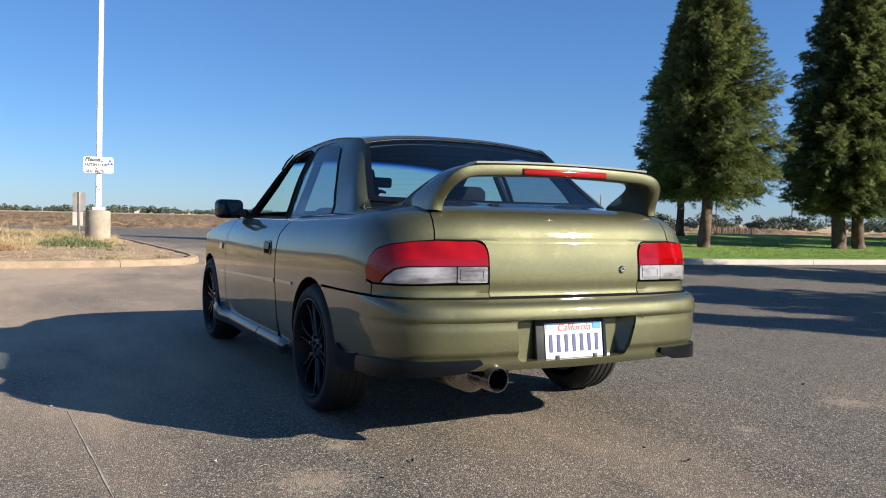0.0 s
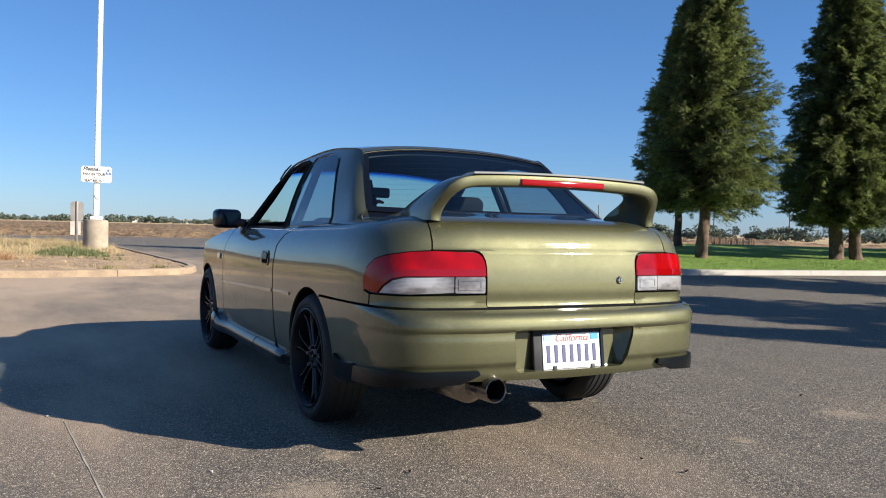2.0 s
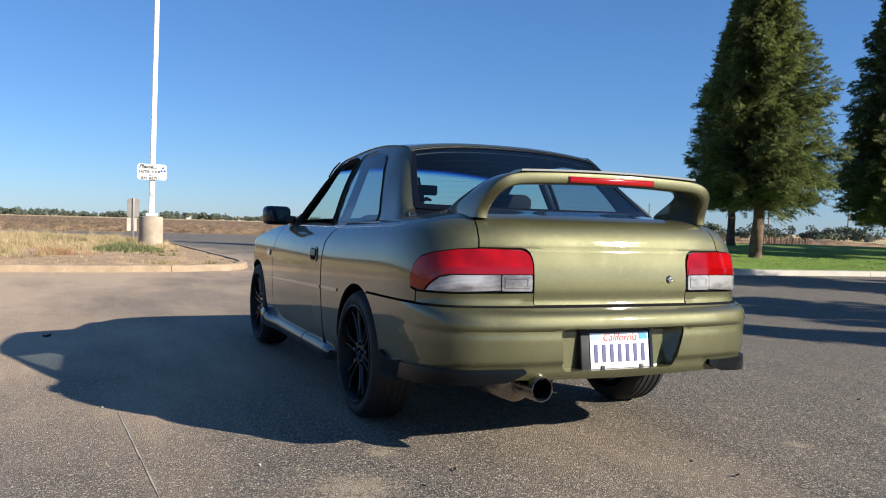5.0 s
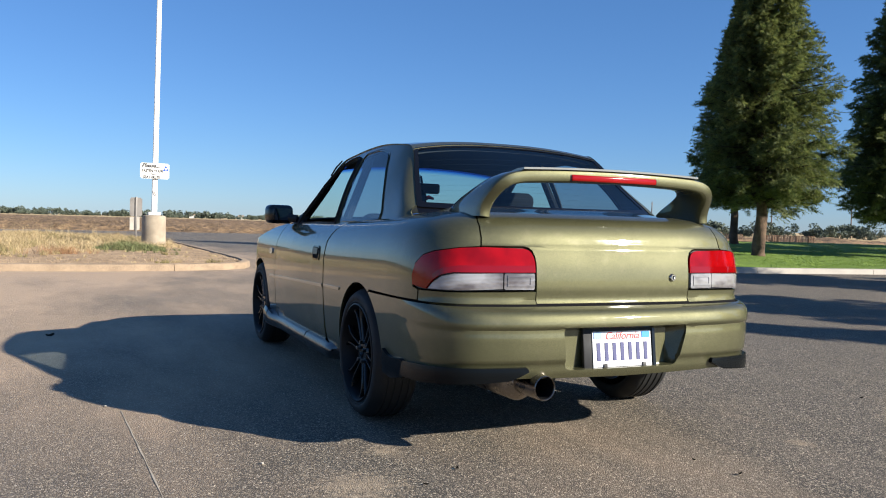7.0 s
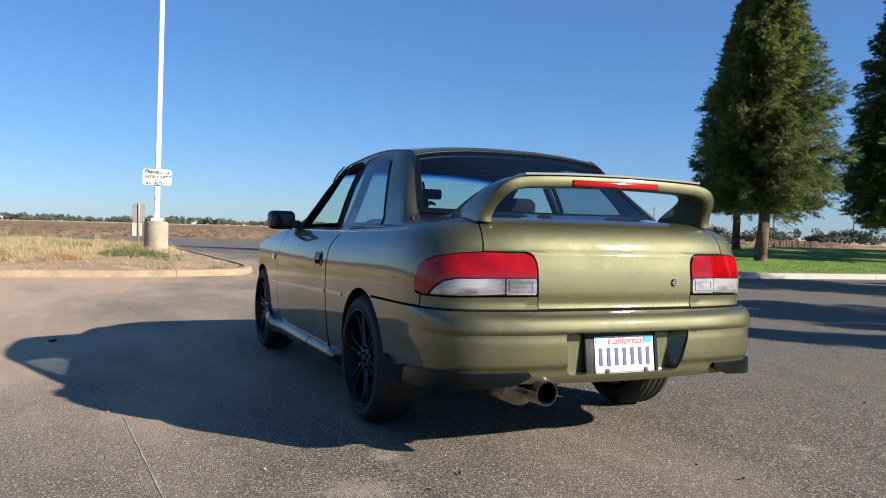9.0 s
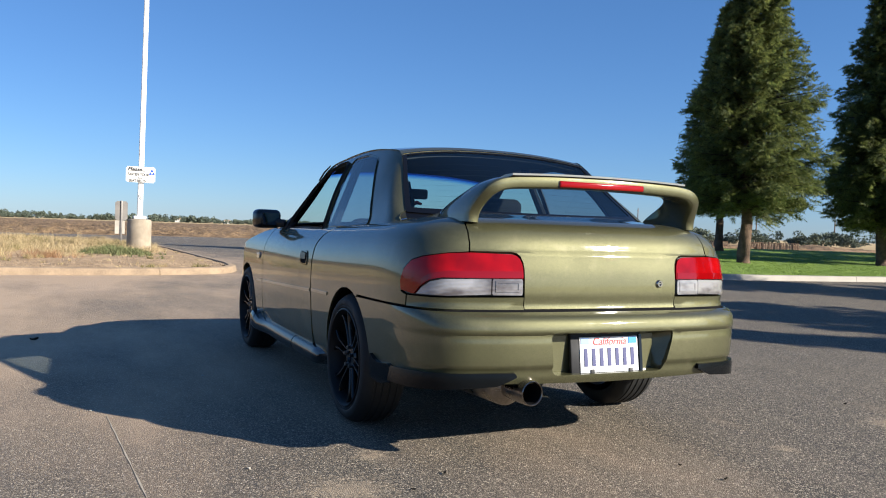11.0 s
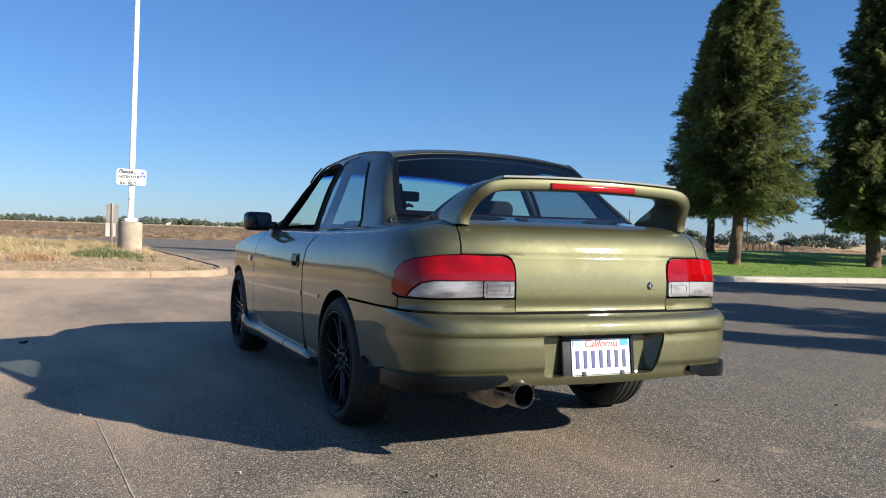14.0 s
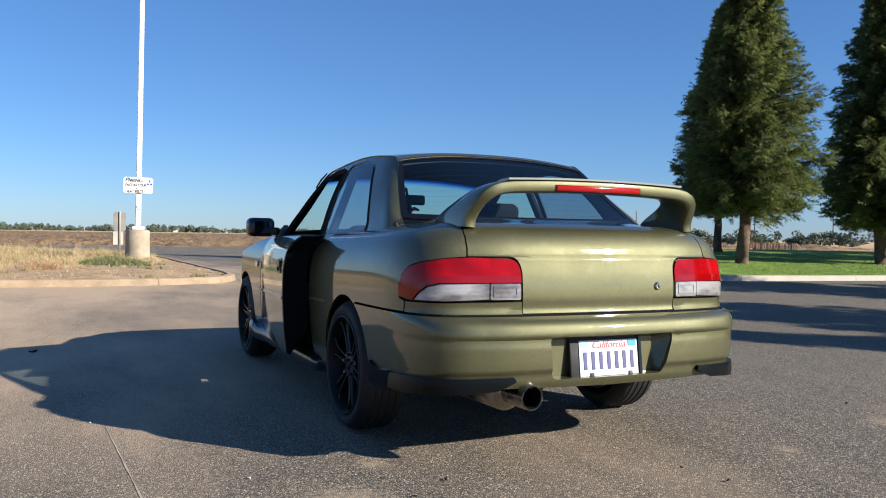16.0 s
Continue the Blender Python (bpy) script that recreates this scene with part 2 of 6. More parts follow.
def road():
    xs = [-13 + 6.4 * i for i in range(25)]
    ys = [-70 + 10 * i for i in range(12)] + [47.5]
    sheet("road", xs, ys, lambda x, y: 0.0, ASPHALT, "worn dusty grey asphalt lot with pale stone specks", "road")


def ploughed():
    ys, y = [], 47.0
    while y < 262:
        ys.append(y)
        y += 0.22 + (y - 47) * 0.012
    xs = [-70, -55, -42] + [-32 + 0.25 * i for i in range(310)] + [52, 64, 80]

    def h(x, y):
        edge = min(1, (y - 47) / 1.5)
        v = noise.noise((x * 1.6, y * 1.3, 0)) * 0.5 + abs(noise.noise((x * 4.5, y * 3.3, 4))) * 0.7
        return edge * min(1, (268 - y) / 8) * (0.12 + 0.40 * v + 0.05 * math.sin(y * 2.2)) - 0.02
    sheet("field", xs, ys, h, SOIL, "ploughed brown field of rough dry clods", "field")


far_ground()
road()
ploughed()


def kerb_line(pts, width=0.16, height=0.13, seg=3.0):
    """Cut a kerb's centre line into stretches of about seg metres, for one stone each."""
    out, run, length = [], [Vector(pts[0])], 0.0
    for a, b in zip(pts, pts[1:]):
        a, b = Vector(a), Vector(b)
        n = max(1, int((b - a).length / 0.35))
        for i in range(1, n + 1):
            p = a.lerp(b, i / n)
            length += (p - run[-1]).length
            run.append(p)
            if length > seg:
                out.append(run)
                run, length = [p], 0.0
    if len(run) > 1:
        out.append(run)
    return out


def kerb(name, pts, material, label, top=0.13, seg=3.0, side=1):
    """A row of cast kerb stones with rounded lips; side=1: the road lies to the right of the line."""
    root = thing(name, pose(0, 0, 0), label, "kerb", "", "structure")
    prof = [(-0.012, -0.03), (0.0, 0.0), (0.012, top - 0.035), (0.022, top - 0.012), (0.045, top), (0.15, top + 0.004), (0.165, top - 0.01), (0.165, -0.03)]
    for run in kerb_line(pts, seg=seg):
        bm = bmesh.new()
        rings = []
        for i, p in enumerate(run):
            a, b = run[max(i - 1, 0)], run[min(i + 1, len(run) - 1)]
            d = (b - a).normalized()
            nrm = Vector((-d.y, d.x, 0)) * side
            q = p + d * (0.006 if i == 0 else -0.006 if i == len(run) - 1 else 0)
            w = noise.noise(p * 0.9) * 0.012
            rings.append([bm.verts.new(q + nrm * (u + w) + Vector((0, 0, z + w * 0.5))) for u, z in prof])
        for r, s in zip(rings, rings[1:]):
            for i in range(len(prof) - 1):
                bm.faces.new((r[i], s[i], s[i + 1], r[i + 1]) if side < 0 else (r[i], r[i + 1], s[i + 1], s[i]))
        bm.faces.new(rings[0] if side < 0 else rings[0][::-1])
        bm.faces.new(rings[-1][::-1] if side < 0 else rings[-1])
        bmesh.ops.recalc_face_normals(bm, faces=bm.faces)
        part("kerb_stone", bm, material, root)
    return root


# ---- the dry island with the lamp pole ----
ISLAND = [(-26, 12.6, 0), (-12, 11.6, 0), (-6, 11.15, 0), (-3.2, 10.95, 0), (-1.9, 10.9, 0), (-0.6, 11.05, 0), (0.25, 11.35, 0), (0.75, 11.8, 0), (0.98, 12.5, 0), (1.05, 13.4, 0),
          (1.02, 15.0, 0), (0.95, 18.0, 0), (0.86, 22.0, 0), (0.72, 25.5, 0), (0.3, 28.0, 0), (-0.8, 30.2, 0), (-2.6, 31.6, 0), (-6, 32.6, 0), (-26, 35.0, 0)]
kerb("island_kerb", ISLAND, KERB_TAN, "dusty tan concrete kerb round the dirt island", 0.12, 2.6, 1)


def inside(x, y, poly):
    hit = False
    for (ax, ay, _), (bx, by, _) in zip(poly, poly[1:] + poly[:1]):
        if (ay > y) != (by > y) and x < (bx - ax) * (y - ay) / (by - ay) + ax:
            hit = not hit
    return hit


def edge_dist(x, y, poly):
    best = 1e9
    for (ax, ay, _), (bx, by, _) in zip(poly, poly[1:]):
        dx, dy = bx - ax, by - ay
        t = max(0, min(1, ((x - ax) * dx + (y - ay) * dy) / (dx * dx + dy * dy)))
        best = min(best, math.hypot(x - ax - t * dx, y - ay - t * dy))
    return best


def island_z(x, y):
    d = edge_dist(x, y, ISLAND)
    return 0.095 + 0.05 * min(1, d / 2.0) + 0.025 * noise.noise((x * 1.3, y * 1.3, 2)) + 0.014 * noise.noise((x * 5, y * 5, 7))


def island():
    n, verts, faces, grid = 0.22, [], [], {}
    for i in range(int(27 / n) + 1):
        for j in range(int(25 / n) + 1):
            x, y = -25.5 + i * n, 10.8 + j * n
            if inside(x, y, ISLAND) and edge_dist(x, y, ISLAND) > 0.03:
                grid[i, j] = len(verts)
                verts.append((x, y, island_z(x, y)))
    for (i, j), v in grid.items():
        q = [(i, j), (i + 1, j), (i + 1, j + 1), (i, j + 1)]
        if all(k in grid for k in q):
            faces.append([grid[k] for k in q])
    tagged(ob_from("island_soil", verts, faces, DIRT, True), "bare tan dirt inside the kerbed island", "ground", "", "structure")


island()


def blades(name, spots, material, label, height, width, lean, category="grass", per=1):
    """Tufts of narrow bent blades at the spots (x, y, z, size)."""
    rng = np.random.default_rng(len(spots))
    verts, faces = [], []
    for x, y, z, s in spots:
        for _ in range(per):
            a, b = rng.uniform(0, 6.283), rng.uniform(0, 6.283)
            h, w, l = height * s * rng.uniform(0.5, 1.2), width * rng.uniform(0.6, 1.3), lean * rng.uniform(0.2, 1.3) * height * s
            px, py = x + rng.normal(0, 0.06 * s), y + rng.normal(0, 0.06 * s)
            ux, uy = math.cos(a) * w / 2, math.sin(a) * w / 2
            dx, dy = math.cos(b) * l, math.sin(b) * l
            i = len(verts)
            verts += [(px - ux, py - uy, z - 0.02), (px + ux, py + uy, z - 0.02), (px + ux * 0.8 + dx * 0.4, py + uy * 0.8 + dy * 0.4, z + h * 0.6),
                      (px - ux * 0.8 + dx * 0.4, py - uy * 0.8 + dy * 0.4, z + h * 0.6), (px + dx, py + dy, z + h)]
            faces += [(i, i + 1, i + 2, i + 3), (i + 3, i + 2, i + 4)]
    return tagged(ob_from(name, verts, faces, material), label, category, "", "stuff")


def dry_grass():
    rng = np.random.default_rng(11)
    mat_, tall, olive, green, rust = [], [], [], [], []
    for _ in range(9000):
        x, y = rng.uniform(-16, 0.6), rng.uniform(11.0, 31)
        if not inside(x, y, ISLAND) or edge_dist(x, y, ISLAND) < 0.35:
            continue
        # bare apron near the kerb and round the pole
        front = y - (12.7 + 0.7 * noise.noise((x * 0.8, 0, 1)) + max(0, x + 3.0) * 1.7)
        if front < 0:
            if rng.random() < 0.03:
                mat_.append((x, y, island_z(x, y), 0.35))
            continue
        v = noise.noise((x * 0.7, y * 0.7, 5))
        if noise.noise((x * 1.1, y * 0.9, 15)) < -0.05 and rng.random() < 0.8:
            continue
        s = (0.45 + 0.45 * min(1, front / 2.5)) * (0.85 + 0.6 * v)
        (olive if noise.noise((x * 0.5, y * 0.5, 31)) > 0.12 and rng.random() < 0.5 else mat_).append((x, y, island_z(x, y), s))
        if v > 0.0 and rng.random() < 0.30 and x < -1.6:
            tall.append((x, y, island_z(x, y), rng.uniform(0.5, 1.1)))
    for _ in range(420):
        x, y = rng.normal(-1.05, 0.45), rng.normal(17.2, 0.75)
        if inside(x, y, ISLAND) and x < 0.2:
            green.append((x, y, island_z(x, y), rng.uniform(0.35, 1.0) * max(0.35, 1 - abs(x + 1.0) * 0.6)))
    for cx, cy in ((-3.75, 13.2), (-3.6, 13.5), (-4.4, 14.0)):
        for _ in range(18):
            olive.append((rng.normal(cx, 0.16), rng.normal(cy, 0.15), 0.12, rng.uniform(0.5, 1.3)))
    for cx, cy in ((0.1, 11.6), (-0.75, 11.25), (-0.45, 14.6)):
        for _ in range(7):
            olive.append((rng.normal(cx, 0.09), rng.normal(cy, 0.05), 0.12, rng.uniform(0.15, 0.55)))
    for cx, cy, n in ((-2.62, 13.9, 22), (-2.35, 14.2, 16)):
        for _ in range(n):
            rust.append((rng.normal(cx, 0.2), rng.normal(cy, 0.3), 0.13, rng.uniform(0.35, 0.95)))
    blades("dry_grass", mat_, DRY_BLADE, "matted dry golden grass on the island", 0.19, 0.008, 1.5, per=16)
    blades("grass_stems", tall, DRY_BLADE, "sparse tall dry stems above the matted grass", 0.50, 0.004, 0.35, per=5)
    blades("olive_weeds", olive, OLIVE_BLADE, "fading olive weeds among the dry grass", 0.20, 0.008, 1.1, "weeds", per=16)
    blades("green_weeds", green, WEED, "low green weeds round the pole footing", 0.19, 0.014, 1.2, "weeds", per=14)
    blades("rusty_weeds", rust, RUST_BLADE, "reddish dried weeds among the dry grass", 0.24, 0.008, 1.2, "weeds", per=14)


dry_grass()


def gravel():
    rng = np.random.default_rng(29)
    V, F = [], []
    shape = [(1, 0, 0), (0, 1, 0), (-1, 0, 0), (0, -1, 0), (0, 0, 0.8), (0, 0, -0.5)]
    tri = [(0, 1, 4), (1, 2, 4), (2, 3, 4), (3, 0, 4), (1, 0, 5), (2, 1, 5), (3, 2, 5), (0, 3, 5)]
    while len(V) < 6 * 4200:
        x, y = rng.uniform(-9, 0.9), 11.1 + abs(rng.normal(0, 2.2))
        if not inside(x, y, ISLAND) or edge_dist(x, y, ISLAND) < 0.18:
            continue
        k, a = rng.uniform(0.006, 0.022), rng.uniform(0, 6.28)
        n = len(V)
        for p in shape:
            q = (p[0] * math.cos(a) - p[1] * math.sin(a), p[0] * math.sin(a) + p[1] * math.cos(a), p[2])
            V.append((x + q[0] * k * rng.uniform(0.6, 1.3), y + q[1] * k * rng.uniform(0.6, 1.3), island_z(x, y) + q[2] * k))
        F += [tuple(n + i for i in t) for t in tri]
    tagged(ob_from("gravel", V, F, KERB_TAN), "loose gravel and clods on the dirt island", "gravel", "", "stuff")


gravel()


def text_mesh(parent, body, size, m, material, name="lettering", align="CENTER", shear=0.0, extrude=0.002, bold=0.028):
    cu = bpy.data.curves.new(name, "FONT")
    cu.body, cu.size, cu.align_x, cu.extrude, cu.shear, cu.offset = body, size, align, extrude, shear, size * bold
    tmp = bpy.data.objects.new(name, cu)
    scene.collection.objects.link(tmp)
    me = bpy.data.meshes.new_from_object(tmp.evaluated_get(bpy.context.evaluated_depsgraph_get()))
    bpy.data.objects.remove(tmp)
    me.materials.clear()
    me.materials.append(material)
    ob = new(name, me)
    ob.parent = parent
    ob.matrix_basis = m
    return ob


def lamp_pole():
    x, y = -0.30, 19.78
    z = island_z(x, y)
    root = thing("light_pole", pose(x, y, z - 0.02, 0.2, 0.5, 0), "tall white square light pole on a round concrete footing", "light pole")
    bm = bmesh.new()
    lathe(bm, [(0.0, -0.1), (0.32, -0.1), (0.315, 0.30), (0.31, 0.78), (0.295, 0.825), (0.26, 0.84), (0.0, 0.845)], 40)
    part("footing", bm, CONCRETE, root, "round stained concrete footing")
    bm = bmesh.new()
    box(bm, (-0.16, -0.16, 0.84), (0.16, 0.16, 0.93), 0.02)
    part("base_cover", bm, POLE_WHITE, root)
    bm = bmesh.new()
    r = bmesh.ops.create_cone(bm, cap_ends=True, segments=4, radius1=0.10, radius2=0.078, depth=8.6)
    bmesh.ops.transform(bm, matrix=Matrix.Translation((0, 0, 0.9 + 4.3)) @ Matrix.Rotation(radians(45), 4, "Z"), verts=r["verts"])
    bmesh.ops.bevel(bm, geom=[e for e in bm.edges if abs(e.verts[0].co.z - e.verts[1].co.z) > 1], offset=0.012, segments=2, affect="EDGES")
    part("shaft", bm, POLE_WHITE, root)
    bm = bmesh.new()
    tube(bm, [(-0.03, -0.099, 1.50), (0.0, -0.104, 1.42), (0.03, -0.104, 1.38), (0.045, -0.102, 1.41)], 0.007, 6)
    part("wire_end", bm, SIGN_BLACK, root, "loose curl of black wire")
    s = thing("sign", pose(x, y - 0.125, z + 2.02, 0, 0, 3), "white sign with black lettering asking to fasten seat belts", "sign")
    bm = bmesh.new()
    box(bm, (-0.375, -0.004, -0.212), (0.375, 0.004, 0.212), 0.0)
    bmesh.ops.bevel(bm, geom=[e for e in bm.edges if abs(e.verts[0].co.y - e.verts[1].co.y) > 0.005], offset=0.03, segments=4, affect="EDGES")
    part("plate", bm, SIGN_WHITE, s)
    up = Matrix.Translation((0, -0.0065, 0)) @ Matrix.Rotation(radians(90), 4, "X")
    text_mesh(s, "Please...", 0.145, up @ Matrix.Translation((-0.11, 0.095, 0)), SIGN_BLACK, shear=0.35)
    text_mesh(s, "FASTEN YOUR", 0.098, up @ Matrix.Translation((-0.06, -0.03, 0)) @ Matrix.Diagonal((0.85, 1, 1, 1)), SIGN_BLACK)
    text_mesh(s, "SEAT BELTS !", 0.098, up @ Matrix.Translation((-0.06, -0.20, 0)) @ Matrix.Diagonal((0.85, 1, 1, 1)), SIGN_BLACK)
    bm = bmesh.new()
    for a, b in (((-0.10, -0.055), (-0.03, -0.10)), ((-0.08, -0.10), (0.04, -0.10))):
        d = Vector((b[0] - a[0], 0, b[1] - a[1]))
        nrm = Vector((-d.z, 0, d.x)).normalized() * 0.006
        bm.faces.new([bm.verts.new((p[0] + k * nrm.x, -0.007, p[1] + k * nrm.z)) for p, k in ((a, 1), (b, 1), (b, -1), (a, -1))])
    part("buckle_mark", bm, SIGN_BLACK, s, smooth=False)
    bm = bmesh.new()
    for cx, cz in ((0.285, 0.125), (0.245, 0.045), (0.325, 0.045)):
        bm.faces.new([bm.verts.new((cx + u, -0.007, cz + v)) for u, v in ((-0.042, -0.038), (0.042, -0.038), (0, 0.038))])
    part("emblem", bm, SIGN_BLUE, s, "blue three-part emblem", smooth=False)


lamp_pole()


def road_sign():
    x, y = -0.42, 25.7
    root = thing("road_sign", pose(x, y, island_z(x, y) - 0.05, 0, 0, 8), "small grey road sign seen from the back on a thin post", "road sign")
    bm = bmesh.new()
    box(bm, (-0.03, -0.02, -0.2), (0.03, 0.02, 1.50), 0.006)
    part("post", bm, GREY_METAL, root)
    bm = bmesh.new()
    box(bm, (-0.20, 0.022, 0.84), (0.20, 0.028, 1.48))
    bmesh.ops.bevel(bm, geom=[e for e in bm.edges if abs(e.verts[0].co.y - e.verts[1].co.y) > 0.004], offset=0.04, segments=3, affect="EDGES")
    part("upper_plate", bm, GREY_METAL, root)
    bm = bmesh.new()
    box(bm, (-0.20, 0.024, 0.38), (0.12, 0.03, 0.825))
    part("lower_plate", bm, KERB_PALE, root, "pale lower plate")


road_sign()

# ---- the lawn ----
LAWN_EDGE = [(9.2, 34.0, 0), (8.9, 16.0, 0), (9.1, 12.6, 0), (9.7, 11.2, 0), (10.8, 10.55, 0), (12.5, 10.3, 0), (18.2, 9.60, 0), (18.9, 9.2, 0), (18.8, 8.4, 0), (14.5, 4.2, 0), (9.6, -0.6, 0), (8.0, -4.0, 0), (8.2, -8.0, 0), (10.0, -30.0, 0)]
kerb("lawn_kerb", LAWN_EDGE, KERB_PALE, "pale concrete kerb along the lawn", 0.125, 3.0, 1)
LAWN_POLY = LAWN_EDGE + [(110, -30, 0), (110, 45, 0), (58, 60, 0), (30, 42, 0)]


def lawn_z(x, y):
    d = edge_dist(x, y, LAWN_EDGE)
    return 0.115 + 0.14 * min(1, d / 4.5) + 0.26 * min(1, max(0, d - 3) / 10) - 0.62 * max(0, min(1, (d - 15) / 12)) + 0.10 * noise.noise((x * 0.09, y * 0.09, 3)) * min(1, d / 8) + 0.012 * noise.noise((x * 2, y * 2, 8))


def lawn():
    verts, faces, grid = [], [], {}
    xs = [8.8 + 0.4 * i for i in range(80)] + [41 + 2.5 * i for i in range(28)]
    ys = [-30 + 1.5 * i for i in range(21)] + [1.6 + 0.4 * i for i in range(80)] + [34 + 2 * i for i in range(21)]
    for i, x in enumerate(xs):
        for j, y in enumerate(ys):
            if inside(x, y, LAWN_POLY) and edge_dist(x, y, LAWN_EDGE) > 0.04:
                grid[i, j] = len(verts)
                verts.append((x, y, lawn_z(x, y)))
    for (i, j) in list(grid):
        q = [(i, j), (i + 1, j), (i + 1, j + 1), (i, j + 1)]
        if all(k in grid for k in q):
            faces.append([grid[k] for k in q])
    # a collar that closes the stepped rim against the kerb
    for (ax, ay, _), (bx, by, _) in zip(LAWN_EDGE, LAWN_EDGE[1:]):
        n = max(1, int(math.hypot(bx - ax, by - ay) / 0.5))
        d = Vector((bx - ax, by - ay, 0)).normalized()
        nr = Vector((-d.y, d.x, 0))
        for k in range(n):
            q = []
            for t, off in ((k / n, 0.15), ((k + 1) / n, 0.15), ((k + 1) / n, 0.95), (k / n, 0.95)):
                p = Vector((ax, ay, 0)).lerp(Vector((bx, by, 0)), t) + nr * off
                q.append(len(verts))
                verts.append((p.x, p.y, lawn_z(p.x, p.y) + 0.004))
            faces.append(q)
    tagged(ob_from("lawn", verts, faces, LAWN, True), "mown green lawn rising gently behind the kerb", "lawn", "", "structure")
    rng = np.random.default_rng(5)
    spots = []
    while len(spots) < 14000:
        x = rng.uniform(9, 34)
        y = 8 + abs(rng.normal(0, 7)) + max(0, 11 - x) * 0.6
        if inside(x, y, LAWN_POLY) and edge_dist(x, y, LAWN_EDGE) > 0.16:
            spots.append((x, y, lawn_z(x, y), rng.uniform(0.6, 1.2)))
    blades("grass_blades", spots, GRASS_BLADE, "short green grass blades of the lawn", 0.034, 0.007, 0.7, per=9)


lawn()


# ---- conifers ----
def tri_mesh(name, verts, material, parent=None, label=""):
    """Loose triangles from an array of (n, 3, 3) corners."""
    n = len(verts)
    me = bpy.data.meshes.new(name)
    me.vertices.add(3 * n)
    me.vertices.foreach_set("co", np.ascontiguousarray(verts, dtype=np.float32).ravel())
    me.loops.add(3 * n)
    me.loops.foreach_set("vertex_index", np.arange(3 * n, dtype=np.int32))
    me.polygons.add(n)
    me.polygons.foreach_set("loop_start", np.arange(0, 3 * n, 3, dtype=np.int32))
    me.materials.append(material)
    me.update(calc_edges=True)
    ob = new(name, me)
    if parent is not None:
        ob.parent = parent
    if label:
        tagged(ob, label)
    return ob


def unit(a):
    return a / np.maximum(1e-6, np.linalg.norm(a, axis=-1, keepdims=True))


CROWN_T = [0.0, 0.07, 0.16, 0.40, 0.72, 1.0]
CROWN_R = [0.74, 0.97, 1.0, 0.76, 0.42, 0.04]


